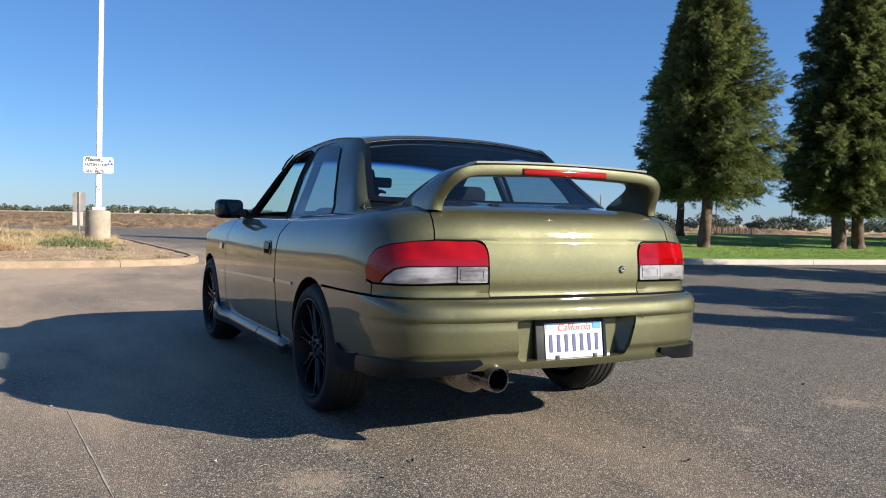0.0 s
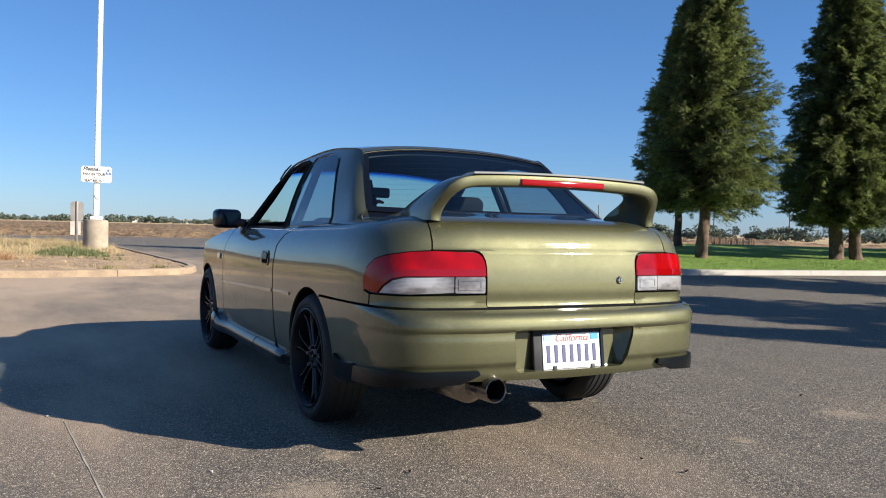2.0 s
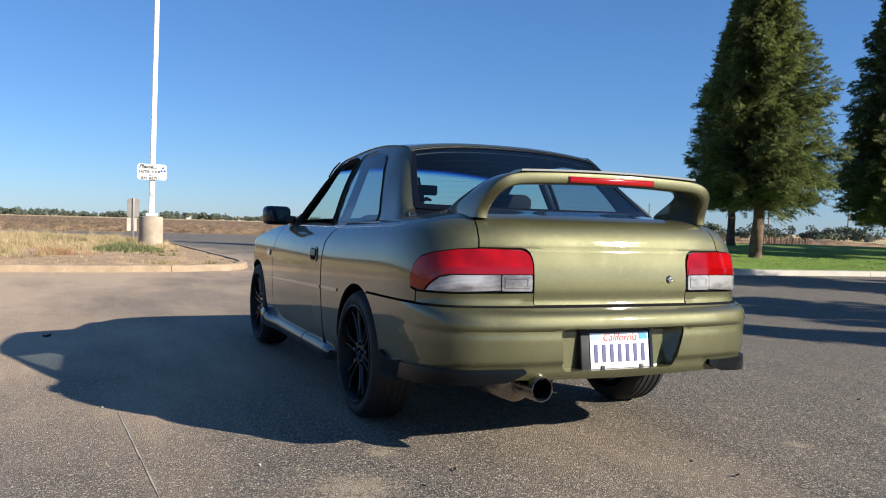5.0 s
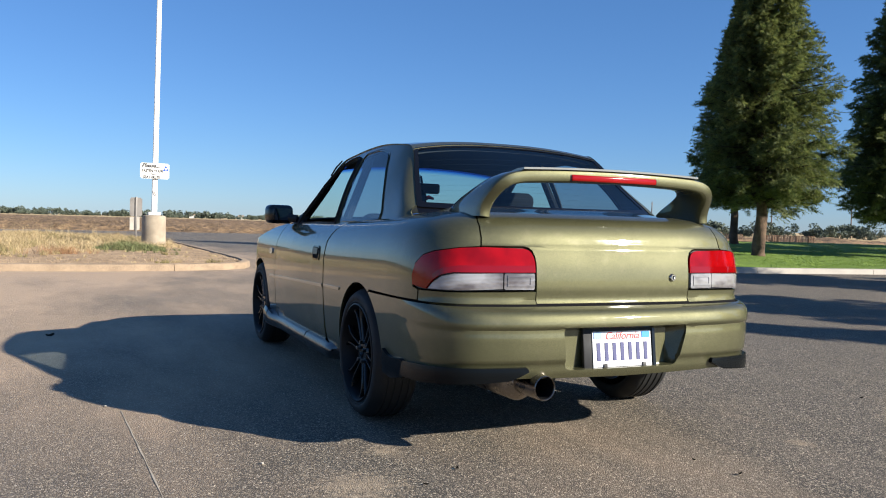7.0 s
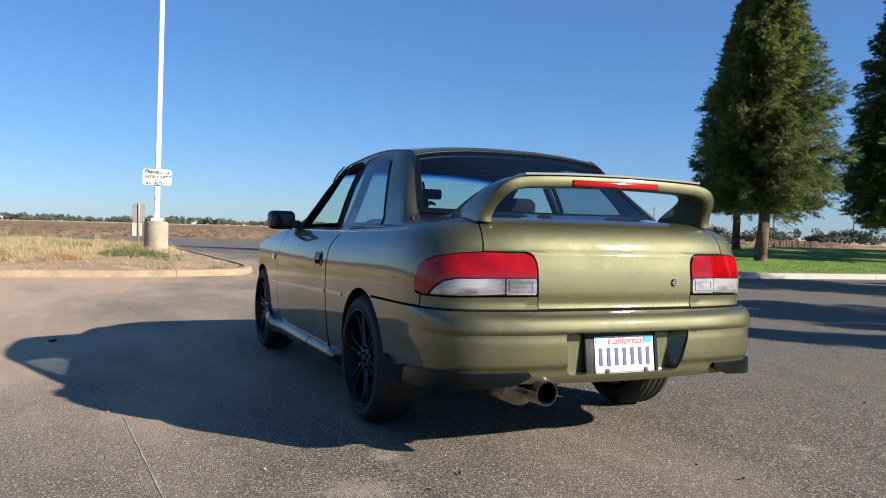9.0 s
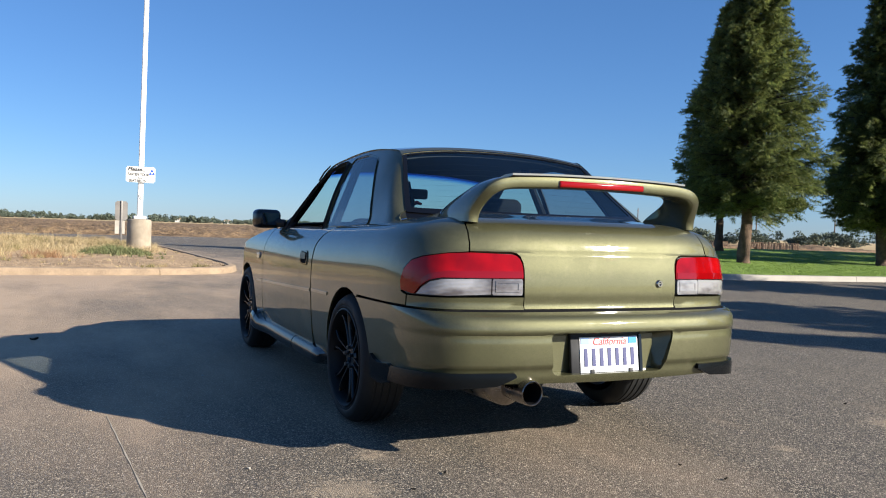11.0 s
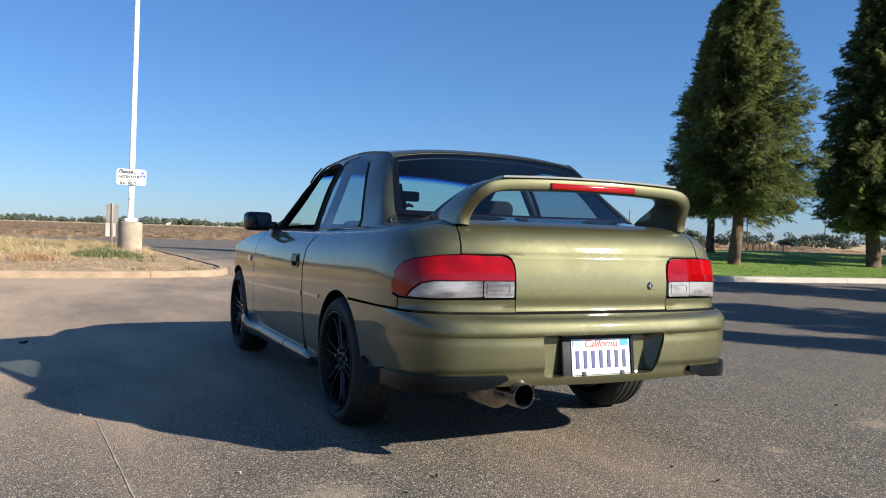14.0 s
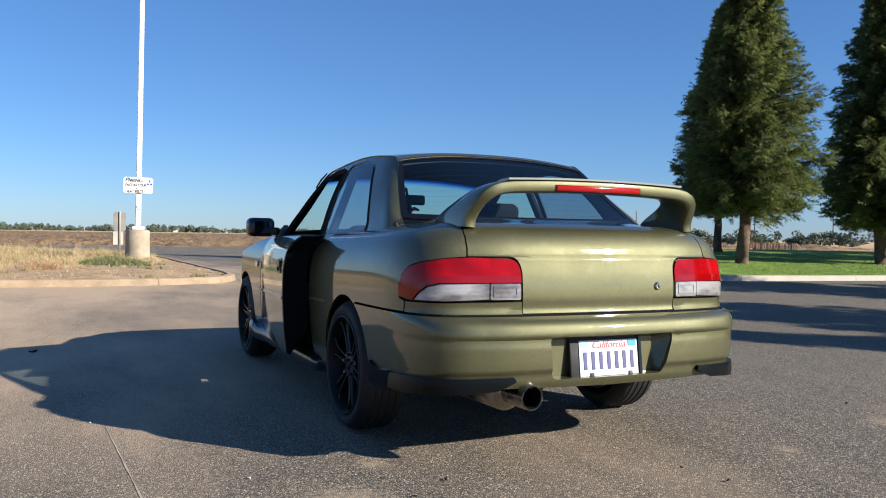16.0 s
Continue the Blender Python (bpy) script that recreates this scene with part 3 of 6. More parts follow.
def conifer(name, x, y, height, radius, trunk, seed, label, clear=1.3, limbs=240, blade=0.075, lean=(0.0, 0.0)):
    """A tapered trunk, whorls of drooping limbs, and flat fans of needle twigs along each limb."""
    rng = np.random.default_rng(seed)
    z = lawn_z(x, y) if inside(x, y, LAWN_POLY) else 0.0
    root = thing(name, pose(x, y, z - 0.05), label, "tree", "tall conifers on the lawn")
    bm = bmesh.new()
    pts, rad = [], []
    for i in range(9):
        t = i / 8
        pts.append((0.06 * math.sin(i * 1.3 + seed), 0.06 * math.cos(i * 1.7 + seed), height * 0.97 * t))
        rad.append(trunk * ((1.0 - t) ** 0.85 + 0.03) * (1.25 if i == 0 else 1))
    pts.insert(1, (0.0, 0.0, 0.30))
    rad.insert(1, trunk * 1.10)
    tube(bm, pts, rad, 14)
    part("trunk", bm, BARK, root, "furrowed grey-brown trunk")
    bm = bmesh.new()
    base, way, size, flat = [], [], [], []
    for i in range(limbs):
        t = (i + rng.uniform(0, 1)) / limbs
        h = clear + (height - clear) * t
        ang = i * 2.39996 + rng.normal(0, 0.25)
        d = np.array((math.cos(ang), math.sin(ang), 0.0))
        big = noise.noise((d[0] * 1.1 + seed * 3.1, d[1] * 1.1, h * 0.55)) + 0.5 * noise.noise((d[0] * 2.2, d[1] * 2.2 + seed, h * 1.5))
        r = radius * float(np.interp(t, CROWN_T, CROWN_R)) * (0.95 + 0.30 * big + rng.normal(0, 0.04)) * (0.84 + 0.16 * rng.uniform(0, 1) ** 0.5)
        r *= 1 + lean[0] * d[0] + lean[1] * d[1]
        r = max(0.18, r)
        rise, curl = rng.uniform(-0.30, -0.06) + 0.30 * t, rng.uniform(0.05, 0.20)
        side = np.array((-d[1], d[0], 0.0))

        def along(s):
            return d * r * s + np.array((0, 0, h + r * (rise * s + curl * s * s)))
        limb = [Vector(along(s)) for s in (0, 0.4, 0.75, 0.97)]
        tube(bm, limb, [0.045 * (1 - t) + 0.010, 0.03 * (1 - t) + 0.008, 0.014, 0.005], 5, False)
        n = int(8 + r * 24)
        for k in range(n):
            s = 0.16 + 0.84 * (k + rng.uniform(0, 1)) / n
            sg = 1 if k % 2 else -1
            fan = (0.24 + 0.20 * r) * (1.08 - 0.62 * s) * rng.uniform(0.6, 1.15)
            w = d * rng.uniform(0.45, 0.95) + side * sg * rng.uniform(0.35, 1.0) * (1.1 - 0.7 * s) + np.array((0, 0, rng.normal(-0.05, 0.30)))
            base.append(along(s) + np.array((0, 0, rng.normal(0, 0.09))))
            way.append(w)
            size.append(fan)
            flat.append(rng.normal(0, 0.85))
    part("branchwork", bm, TWIG, root)
    base, way, size = np.array(base), unit(np.array(way)), np.array(size)
    across = unit(np.cross(way, (0.0, 0.0, 1.0)))
    up = np.cross(across, way)
    roll = np.array(flat)[:, None]
    across = unit(across + up * roll)
    tris = []
    steps = 9
    for q in range(steps):
        f = (q + 0.5) / steps
        drop = np.array((0, 0, -0.10)) * (f * f) * size[:, None]
        b = base + way * (size * f)[:, None] + drop
        for sg in (1, -1):
            n = len(b)
            ln = blade * rng.uniform(0.7, 1.35, (n, 1)) * (1.15 - 0.5 * f)
            tip = b + (way * rng.uniform(0.5, 1.0, (n, 1)) + across * sg + up * rng.normal(0, 0.30, (n, 1))) * ln
            wd = way * blade * 0.20 + up * rng.normal(0, 0.06, (n, 1)) * blade
            tris.append(np.stack((b - wd, b + wd, tip), 1))
    tri_mesh("crown", np.concatenate(tris), NEEDLES, root, "dark green needle crown with ragged gaps")
    return root


conifer("conifer_tree", 15.6, 13.9, 9.7, 2.12, 0.17, 1, "tall dense dark green conifer on the lawn", 1.55, 430, 0.075, (0.10, -0.10))
conifer("conifer_tree", 20.9, 20.5, 9.4, 1.9, 0.15, 2, "slimmer dark conifer standing behind another on the lawn", 1.7, 200, 0.09)
conifer("conifer_tree", 21.2, 13.0, 9.9, 1.80, 0.17, 3, "tall dark green conifer close beside another on the lawn", 1.4, 300, 0.08)
conifer("conifer_tree", 20.6, 13.2, 9.9, 1.95, 0.20, 4, "tall dense dark green conifer with a stout trunk", 1.2, 400, 0.08)
# two unseen conifers, added right of the view to shade the lawn
conifer("conifer_tree", 27.2, 11.6, 11.5, 2.6, 0.2, 12, "tall dark green conifer out of view, added to shade the lawn", 1.4, 170, 0.12)
conifer("conifer_tree", 31.5, 14.0, 11.0, 2.4, 0.2, 13, "tall dark green conifer out of view, added to shade the lawn", 1.4, 170, 0.12)
# trees of the same row, outside the view, whose shade falls on the lot
for i, (tx, ty, th, tr) in enumerate(((16.2, 2.7, 6.5, 3.2), (11.3, -1.8, 6.5, 2.4), (10.4, -5.0, 5.5, 1.0))):
    conifer("conifer_tree", tx, ty, th, tr, 0.2, 5 + i, "broad dark green conifer at the edge of the lot", 0.6, 95, 0.12)


# ---- distance ----
def leafy(V, F, c, rx, rz, n, rng, leaf):
    for _ in range(n):
        v = rng.normal(0, 1, 3)
        v /= np.linalg.norm(v)
        rr = rng.uniform(0.55, 1.0)
        p = Vector((c[0] + v[0] * rx * rr, c[1] + v[1] * rx * rr, c[2] + v[2] * rz * rr))
        a = Vector(rng.normal(0, 1, 3)).normalized() * leaf
        b = a.cross(Vector(rng.normal(0, 1, 3))).normalized() * leaf * 0.7
        i = len(V)
        V += [p - a, p - b, p + a, p + b]
        F.append((i, i + 1, i + 2, i + 3))


def tree_belt(name, start, end, n, low, high, label, seed, leaf=0.55, leaves=48, spread=9.0):
    rng = np.random.default_rng(seed)
    V, F = [], []
    for i in range(n):
        t = (i + rng.uniform(0, 1)) / n
        x, y = start[0] + (end[0] - start[0]) * t, start[1] + (end[1] - start[1]) * t
        x, y = x + rng.normal(0, spread), y + rng.normal(0, spread)
        h = low + (high - low) * rng.uniform(0, 1) ** 1.8 * (0.6 + 0.8 * abs(noise.noise((x * 0.01, y * 0.01, seed))))
        for _ in range(rng.integers(2, 5)):
            leafy(V, F, (x + rng.normal(0, h * 0.3), y + rng.normal(0, h * 0.3), h * rng.uniform(0.22, 0.72)), h * rng.uniform(0.25, 0.45), h * rng.uniform(0.22, 0.4), leaves, rng, leaf * h / 7)
    return tagged(ob_from(name, V, F, HAZED_LEAF), label, "trees", "", "stuff")


tree_belt("far_trees", (-330, 520), (330, 520), 1500, 1.4, 5.4, "hazy belt of far green trees along the field", 21, 0.75)
tree_belt("far_trees", (70, 170), (195, 40), 430, 1.2, 4.1, "far green trees beyond the lawn", 22, 0.5, 85, 3.0)
tree_belt("far_trees", (-330, 520), (-520, -250), 160, 4, 11, "far green trees along the field", 23, 1.2)
tree_belt("far_trees", (-520, -300), (420, -420), 160, 4, 11, "far green trees behind the lot", 24, 1.2)
tree_belt("far_trees", (330, 60), (420, -420), 120, 4, 12, "far green trees along the lot", 25, 1.2)


def far_houses():
    rng = np.random.default_rng(41)
    first = None
    for i in range(10):
        x = -150 + 34 * i + rng.uniform(-9, 9)
        m = pose(x, 517 + rng.uniform(-6, 6), 0.6, 0, 0, rng.uniform(-30, 30))
        if first is None:
            first = thing("house", m, "small pale house far off among the trees", "house", "far houses along the tree belt")
            bm = bmesh.new()
            box(bm, (-1.5, -1.2, -0.7), (1.5, 1.2, 1.3))
            part("wall", bm, SIGN_WHITE, first, smooth=False)
            bm = bmesh.new()
            v = [bm.verts.new(p) for p in ((-1.8, -1.5, 1.25), (1.8, -1.5, 1.25), (1.8, 1.5, 1.25), (-1.8, 1.5, 1.25), (-1.8, 0, 2.0), (1.8, 0, 2.0))]
            for f in ((0, 1, 5, 4), (2, 3, 4, 5), (0, 4, 3), (1, 2, 5), (0, 3, 2, 1)):
                bm.faces.new([v[k] for k in f])
            part("roof", bm, KERB_TAN, first, "tan pitched roof", smooth=False)
        else:
            copy_thing(first, m)


far_houses()


def pallets():
    rng = np.random.default_rng(8)
    first = None
    a, b = Vector((49.2, 51.0, 0)), Vector((53.8, 46.3, 0))
    gap = {3, 4, 5}
    for i in range(15):
        if i in gap:
            continue
        p = a.lerp(b, i / 14)
        m = pose(p.x, p.y, -0.05, 0, 0, -42 + rng.normal(0, 4))
        if first is None:
            first = thing("pallet_stack", m, "stack of weathered wooden pallets beyond the lawn", "pallets", "far pallet stacks")
            bm = bmesh.new()
            side_ = [(-0.22, 0.10), (-0.22, 0.0), (-0.14, 0.0), (-0.14, 0.07), (-0.04, 0.07), (-0.04, 0.0), (0.04, 0.0), (0.04, 0.07), (0.14, 0.07), (0.14, 0.0), (0.22, 0.0), (0.22, 0.10)]
            near_, far_ = ([bm.verts.new((u, v, w)) for u, w in side_] for v in (-0.25, 0.25))
            bm.faces.new(near_)
            bm.faces.new(far_[::-1])
            for q in range(12):
                bm.faces.new((near_[q], far_[q], far_[(q + 1) % 12], near_[(q + 1) % 12]))
            bmesh.ops.recalc_face_normals(bm, faces=bm.faces)
            me = part("pallet", bm, PALLET, first, smooth=False).data
            for lv in range(1, 7):
                ob = new("pallet", me)
                ob.parent = first
                ob.location = (rng.normal(0, 0.01), rng.normal(0, 0.01), lv * 0.11)
        else:
            copy_thing(first, m)


pallets()


def dirt_mound():
    verts, faces = [], []
    for i in range(25):
        for j in range(17):
            u, v = i / 12 - 1, j / 8 - 1
            h = max(0, 1 - u * u - v * v) ** 1.3 * (0.95 + 0.3 * noise.noise((u * 3, v * 3, 1)))
            verts.append((60.5 + u * 4.5, 50.0 + v * 4.0, -0.08 + h * 0.72))
    for i in range(24):
        for j in range(16):
            k = i * 17 + j
            faces.append((k, k + 17, k + 18, k + 1))
    tagged(ob_from("dirt_mound", verts, faces, SOIL, True), "low bare mound of tan soil beyond the lawn", "mound", "", "structure")


dirt_mound()


def utility_poles():
    first = None
    for x, y in ((171, 165), (196, 140), (186, 152), (150, 190)):
        if first is None:
            first = thing("utility_pole", pose(x, y, -0.05), "thin grey utility pole far beyond the lawn", "utility pole", "far poles")
            bm = bmesh.new()
            tube(bm, [(0, 0, 0), (0, 0, 5), (0, 0, 9)], [0.16, 0.14, 0.11], 8)
            part("shaft", bm, BARK, first)
            bm = bmesh.new()
            box(bm, (-1.1, -0.06, 8.2), (1.1, 0.06, 8.35))
            part("crossarm", bm, BARK, first, smooth=False)
        else:
            copy_thing(first, pose(x, y, -0.05, 0, 0, 40))


utility_poles()

# ---- the car's outer skin: one surface, cut into panels ----
def lut(table, v):
    """Smooth reading of rows (key, value)."""
    if v <= table[0][0]:
        return table[0][1]
    for i in range(len(table) - 1):
        (a, p), (b, q) = table[i], table[i + 1]
        if v <= b:
            m0 = (q - table[i - 1][1]) / (b - table[i - 1][0]) if i else (q - p) / (b - a)
            m1 = (table[i + 2][1] - p) / (table[i + 2][0] - a) if i + 2 < len(table) else (q - p) / (b - a)
            t, h = (v - a) / (b - a), b - a
            return (2 * t ** 3 - 3 * t * t + 1) * p + (t ** 3 - 2 * t * t + t) * h * m0 + (3 * t * t - 2 * t ** 3) * q + (t ** 3 - t * t) * h * m1
    return table[-1][1]


def ease(v, a, b):
    t = max(0.0, min(1.0, (v - a) / (b - a)))
    return t * t * (3 - 2 * t)


WIDE = [(0.20, 0.785), (0.27, 0.812), (0.34, 0.828), (0.45, 0.838), (0.58, 0.843), (0.70, 0.843), (0.78, 0.838), (0.84, 0.826), (0.88, 0.810), (0.91, 0.788), (0.935, 0.757), (0.955, 0.715), (0.968, 0.66)]
TAIL = [(0.20, -0.93), (0.30, -0.974), (0.36, -1.000), (0.404, -1.008), (0.412, -1.016), (0.50, -1.020), (0.543, -1.017), (0.550, -1.026), (0.585, -1.021), (0.607, -1.008), (0.622, -0.982), (0.630, -0.950), (0.640, -0.926),
        (0.70, -0.930), (0.78, -0.925), (0.850, -0.912), (0.866, -0.909), (0.872, -0.903), (0.91, -0.892), (0.95, -0.868), (0.98, -0.835), (0.995, -0.80), (1.004, -0.755)]
NOSE = [(0.20, 3.22), (0.30, 3.30), (0.45, 3.36), (0.58, 3.35), (0.66, 3.28), (0.74, 3.12), (0.82, 2.9)]
YR, YF, XC = -0.45, 2.70, 0.35


def rise(y):
    """How far the shoulder climbs towards the tail."""
    return 0.038 * ease(-y, -1.1, 0.9)


def wide(y, z):
    w = lut(WIDE, z - rise(y) * ease(z, 0.62, 0.90))
    return w * (1 - 0.045 * ease(y, 1.0, 3.3))


def skin(u, z):
    """Point of the skin: u runs from the middle of the tail (0) round the corner and along the side to the nose; the sign of u gives the side."""
    s, a = (1, u) if u >= 0 else (-1, -u)
    if 1.35 < a < 1.35 + YF - YR:
        y = YR + a - 1.35
        return (s * wide(y, z), y, z)
    if a <= 1.35:
        y0, end, n, k = YR, lut(TAIL, z), 6.0, a
    else:
        y0, end, n, k = YF, lut(NOSE, z), 3.0, 1.35 - (a - 1.35 - YF + YR)
    yc = -0.05 if y0 < 0 else 2.45
    dep = abs(end - yc)
    sg = -1 if y0 < 0 else 1
    wy = wide(y0, z)
    bow = (lambda x: 0.0) if sg > 0 else (lambda x: -0.012 + 0.026 * min(1.0, x / 0.60) ** 2 * (1 - 0.6 * ease(x, 0.55, 0.83)))
    if k <= XC:
        return (s * max(k, 0), yc + sg * dep * (1 - (max(k, 0) / wy) ** n) ** (1 / n) + bow(max(k, 0)), z)
    ang = (k - XC) * math.pi / 2
    dx, dy = math.sin(ang), math.cos(ang)
    lo, hi = 0.0, 2.0
    for _ in range(26):
        m = (lo + hi) / 2
        X, Y = (XC + dx * m) / wy, (abs(y0 - yc) + dy * m) / dep
        if X > 1 or Y > 1 or X ** n + Y ** n > 1:
            hi = m
        else:
            lo = m
    x = XC + dx * lo
    return (s * x, y0 + sg * dy * lo + bow(x) * (1 - ease(k, 0.9, 1.35)), z)


def inner(u, v, poly):
    hit = False
    for (ax, ay), (bx, by) in zip(poly, poly[1:] + poly[:1]):
        if (ay > v) != (by > v) and u < (bx - ax) * (v - ay) / (by - ay) + ax:
            hit = not hit
    return hit


def rounded(poly, r, seg=4):
    """The polygon with its corners rounded."""
    out, n = [], len(poly)
    for i in range(n):
        p, a, b = Vector(poly[i]), Vector(poly[i - 1]), Vector(poly[(i + 1) % n])
        da, db = (a - p), (b - p)
        k = min(r, da.length * 0.45, db.length * 0.45)
        p0, p1 = p + da.normalized() * k, p + db.normalized() * k
        for j in range(seg + 1):
            t = j / seg
            q = p0.lerp(p, t).lerp(p.lerp(p1, t), t)
            out.append((q.x, q.y))
    return out


def panel(name, fn, poly, material, parent, holes=(), step=(0.05, 0.03), edge=0.010, off=0.0, label="", flip=False):
    """A sheet-metal panel: the part of the surface fn(u, v) inside poly and outside the holes, with its rim turned inwards."""
    bm = bmesh.new()
    us, vs = [p[0] for p in poly], [p[1] for p in poly]
    nu, nv = max(1, math.ceil((max(us) - min(us)) / step[0])), max(1, math.ceil((max(vs) - min(vs)) / step[1]))
    grid = [[bm.verts.new((min(us) + (max(us) - min(us)) * i / nu, min(vs) + (max(vs) - min(vs)) * j / nv, 0)) for j in range(nv + 1)] for i in range(nu + 1)]
    for i in range(nu):
        for j in range(nv):
            bm.faces.new((grid[i][j], grid[i + 1][j], grid[i + 1][j + 1], grid[i][j + 1]))
    for ring in (poly, *holes):
        for a, b in zip(ring, ring[1:] + ring[:1]):
            d = Vector((b[0] - a[0], b[1] - a[1], 0))
            if d.length < 1e-6:
                continue
            mu, mv = step[0] * 1.2, step[1] * 1.2
            lo, hi = (min(a[0], b[0]) - mu, min(a[1], b[1]) - mv), (max(a[0], b[0]) + mu, max(a[1], b[1]) + mv)
            near = [f for f in bm.faces if any(lo[0] <= v.co.x <= hi[0] and lo[1] <= v.co.y <= hi[1] for v in f.verts)]
            geom = near + list({e for f in near for e in f.edges}) + list({v for f in near for v in f.verts})
            bmesh.ops.bisect_plane(bm, geom=geom, dist=1e-5, plane_co=(a[0], a[1], 0), plane_no=(-d.y, d.x, 0))
    gone = []
    for f in bm.faces:
        c = f.calc_center_median()
        if not inner(c.x, c.y, poly) or any(inner(c.x, c.y, h) for h in holes):
            gone.append(f)
    bmesh.ops.delete(bm, geom=gone, context="FACES")
    bmesh.ops.remove_doubles(bm, verts=bm.verts, dist=5e-4)

    def nrm(u, v):
        h = 0.004
        a, b = Vector(fn(u + h, v)) - Vector(fn(u - h, v)), Vector(fn(u, v + h)) - Vector(fn(u, v - h))
        n = a.cross(b)
        return n.normalized() * (-1 if flip else 1) if n.length > 1e-12 else Vector((0, 0, 1))
    normals = {}
    for v in bm.verts:
        u, w = v.co.x, v.co.y
        n = nrm(u, w)
        normals[v] = n
        v.co = Vector(fn(u, w)) + n * off
    if flip:
        bmesh.ops.reverse_faces(bm, faces=bm.faces)
    if edge:
        rim = [e for e in bm.edges if len(e.link_faces) == 1]
        out = bmesh.ops.extrude_edge_only(bm, edges=rim)
        for v in [g for g in out["geom"] if isinstance(g, bmesh.types.BMVert)]:
            src = next((e.other_vert(v) for e in v.link_edges if e.other_vert(v) in normals), None)
            if src is not None:
                v.co = v.co - normals[src] * edge
    return part(name, bm, material, parent, label)


def mirrored(poly):
    return [(-u, v) for u, v in poly][::-1]


def side(y):
    return 1.35 + y - YR


# ---- car materials ----
def paint():
    m = mat("olive_metallic_paint", (0.11, 0.105, 0.045), 0.45, 0.8, Coat_Weight=1.0, Coat_Roughness=0.03, Coat_IOR=1.5)
    k = Nodes(m)
    at = k.coord()
    fl = k.cells(at, 900.0, out="Color")
    big = k.noise(at, 2.2, 4)
    dirt = k.noise(at, 14.0, 6, 0.7)
    c = k.ramp(fl, (0.25, (0.064, 0.063, 0.029)), (0.75, (0.126, 0.123, 0.061)))
    c = k.mix(k.ramp(dirt, (0.55, 0.0), (0.8, 0.18)), c, (0.26, 0.23, 0.16))
    k.to(c, "Base Color")
    k.to(k.ramp(big, (0.35, 0.54), (0.7, 0.61)), "Roughness")
    k.to(k.ramp(dirt, (0.4, 0.025), (0.8, 0.10)), "Coat Roughness")
    return m


PAINT = paint()
BLACK_GLOSS = mat("black_gloss_plastic", (0.006, 0.007, 0.010), 0.14, 0.0, Specular_IOR_Level=0.45)
BLACK_TRIM = grainy("black_rubber_trim", (0.006, 0.006, 0.007), (0.013, 0.013, 0.014), 0.6, 20.0, 200.0, 0.1, 0.001)
INNER_BLACK = mat("dark_inner_shell", (0.006, 0.006, 0.007), 0.9, 0.0, Specular_IOR_Level=0.1)
CLOTH = grainy("charcoal_seat_cloth", (0.010, 0.010, 0.011), (0.020, 0.020, 0.022), 0.9, 12.0, 300.0, 0.3, 0.002)
LINER = mat("headliner_grey", (0.05, 0.05, 0.052), 0.95)
TYRE = grainy("tyre_rubber", (0.004, 0.004, 0.004), (0.010, 0.010, 0.0095), 0.75, 9.0, 90.0, 0.2, 0.002)
RIM = mat("satin_black_alloy", (0.006, 0.006, 0.0065), 0.22, 0.0, Specular_IOR_Level=0.65)
BARREL = mat("black_wheel_barrel", (0.004, 0.004, 0.0045), 0.5, 0.0, Specular_IOR_Level=0.25)
FRIT = mat("black_glass_border", (0.004, 0.004, 0.005), 0.12, 0.0, Specular_IOR_Level=0.35)
SPAT = mat("black_spat_plastic", (0.004, 0.005, 0.006), 0.24, 0.0, Specular_IOR_Level=0.15)
CHROME = mat("polished_steel", (0.55, 0.53, 0.50), 0.18, 1.0)
STEEL = grainy("heat_stained_steel", (0.16, 0.14, 0.12), (0.34, 0.31, 0.28), 0.30, 12.0, 80.0, 0.1, 0.002, 1.0)
SKIRT = mat("dark_silver_skirt", (0.014, 0.015, 0.016), 0.24, 0.1, Specular_IOR_Level=0.45)
MOULD = mat("side_moulding_paint", (0.16, 0.155, 0.10), 0.35, 0.5, Coat_Weight=1.0)
MIRROR = mat("mirror_glass", (0.55, 0.60, 0.66), 0.02, 1.0)
RED_CLOTH = mat("red_trim", (0.42, 0.02, 0.025), 0.7)
GREY_LIP = mat("grey_lip", (0.16, 0.16, 0.15), 0.35, 0.3, Coat_Weight=0.6)
PLATE_WHITE = grainy("plate_white", (0.70, 0.70, 0.70), (0.82, 0.82, 0.82), 0.4, 5.0, 80.0, 0.03, 0.001)
PLATE_INK = mat("plate_dark_blue", (0.03, 0.035, 0.14), 0.5)
PLATE_RED = mat("plate_red", (0.55, 0.03, 0.03), 0.5)
PLATE_BLUE = mat("sticker_blue", (0.02, 0.25, 0.75), 0.5)
PLATE_SKY = mat("sticker_pale_blue", (0.25, 0.40, 0.75), 0.5)


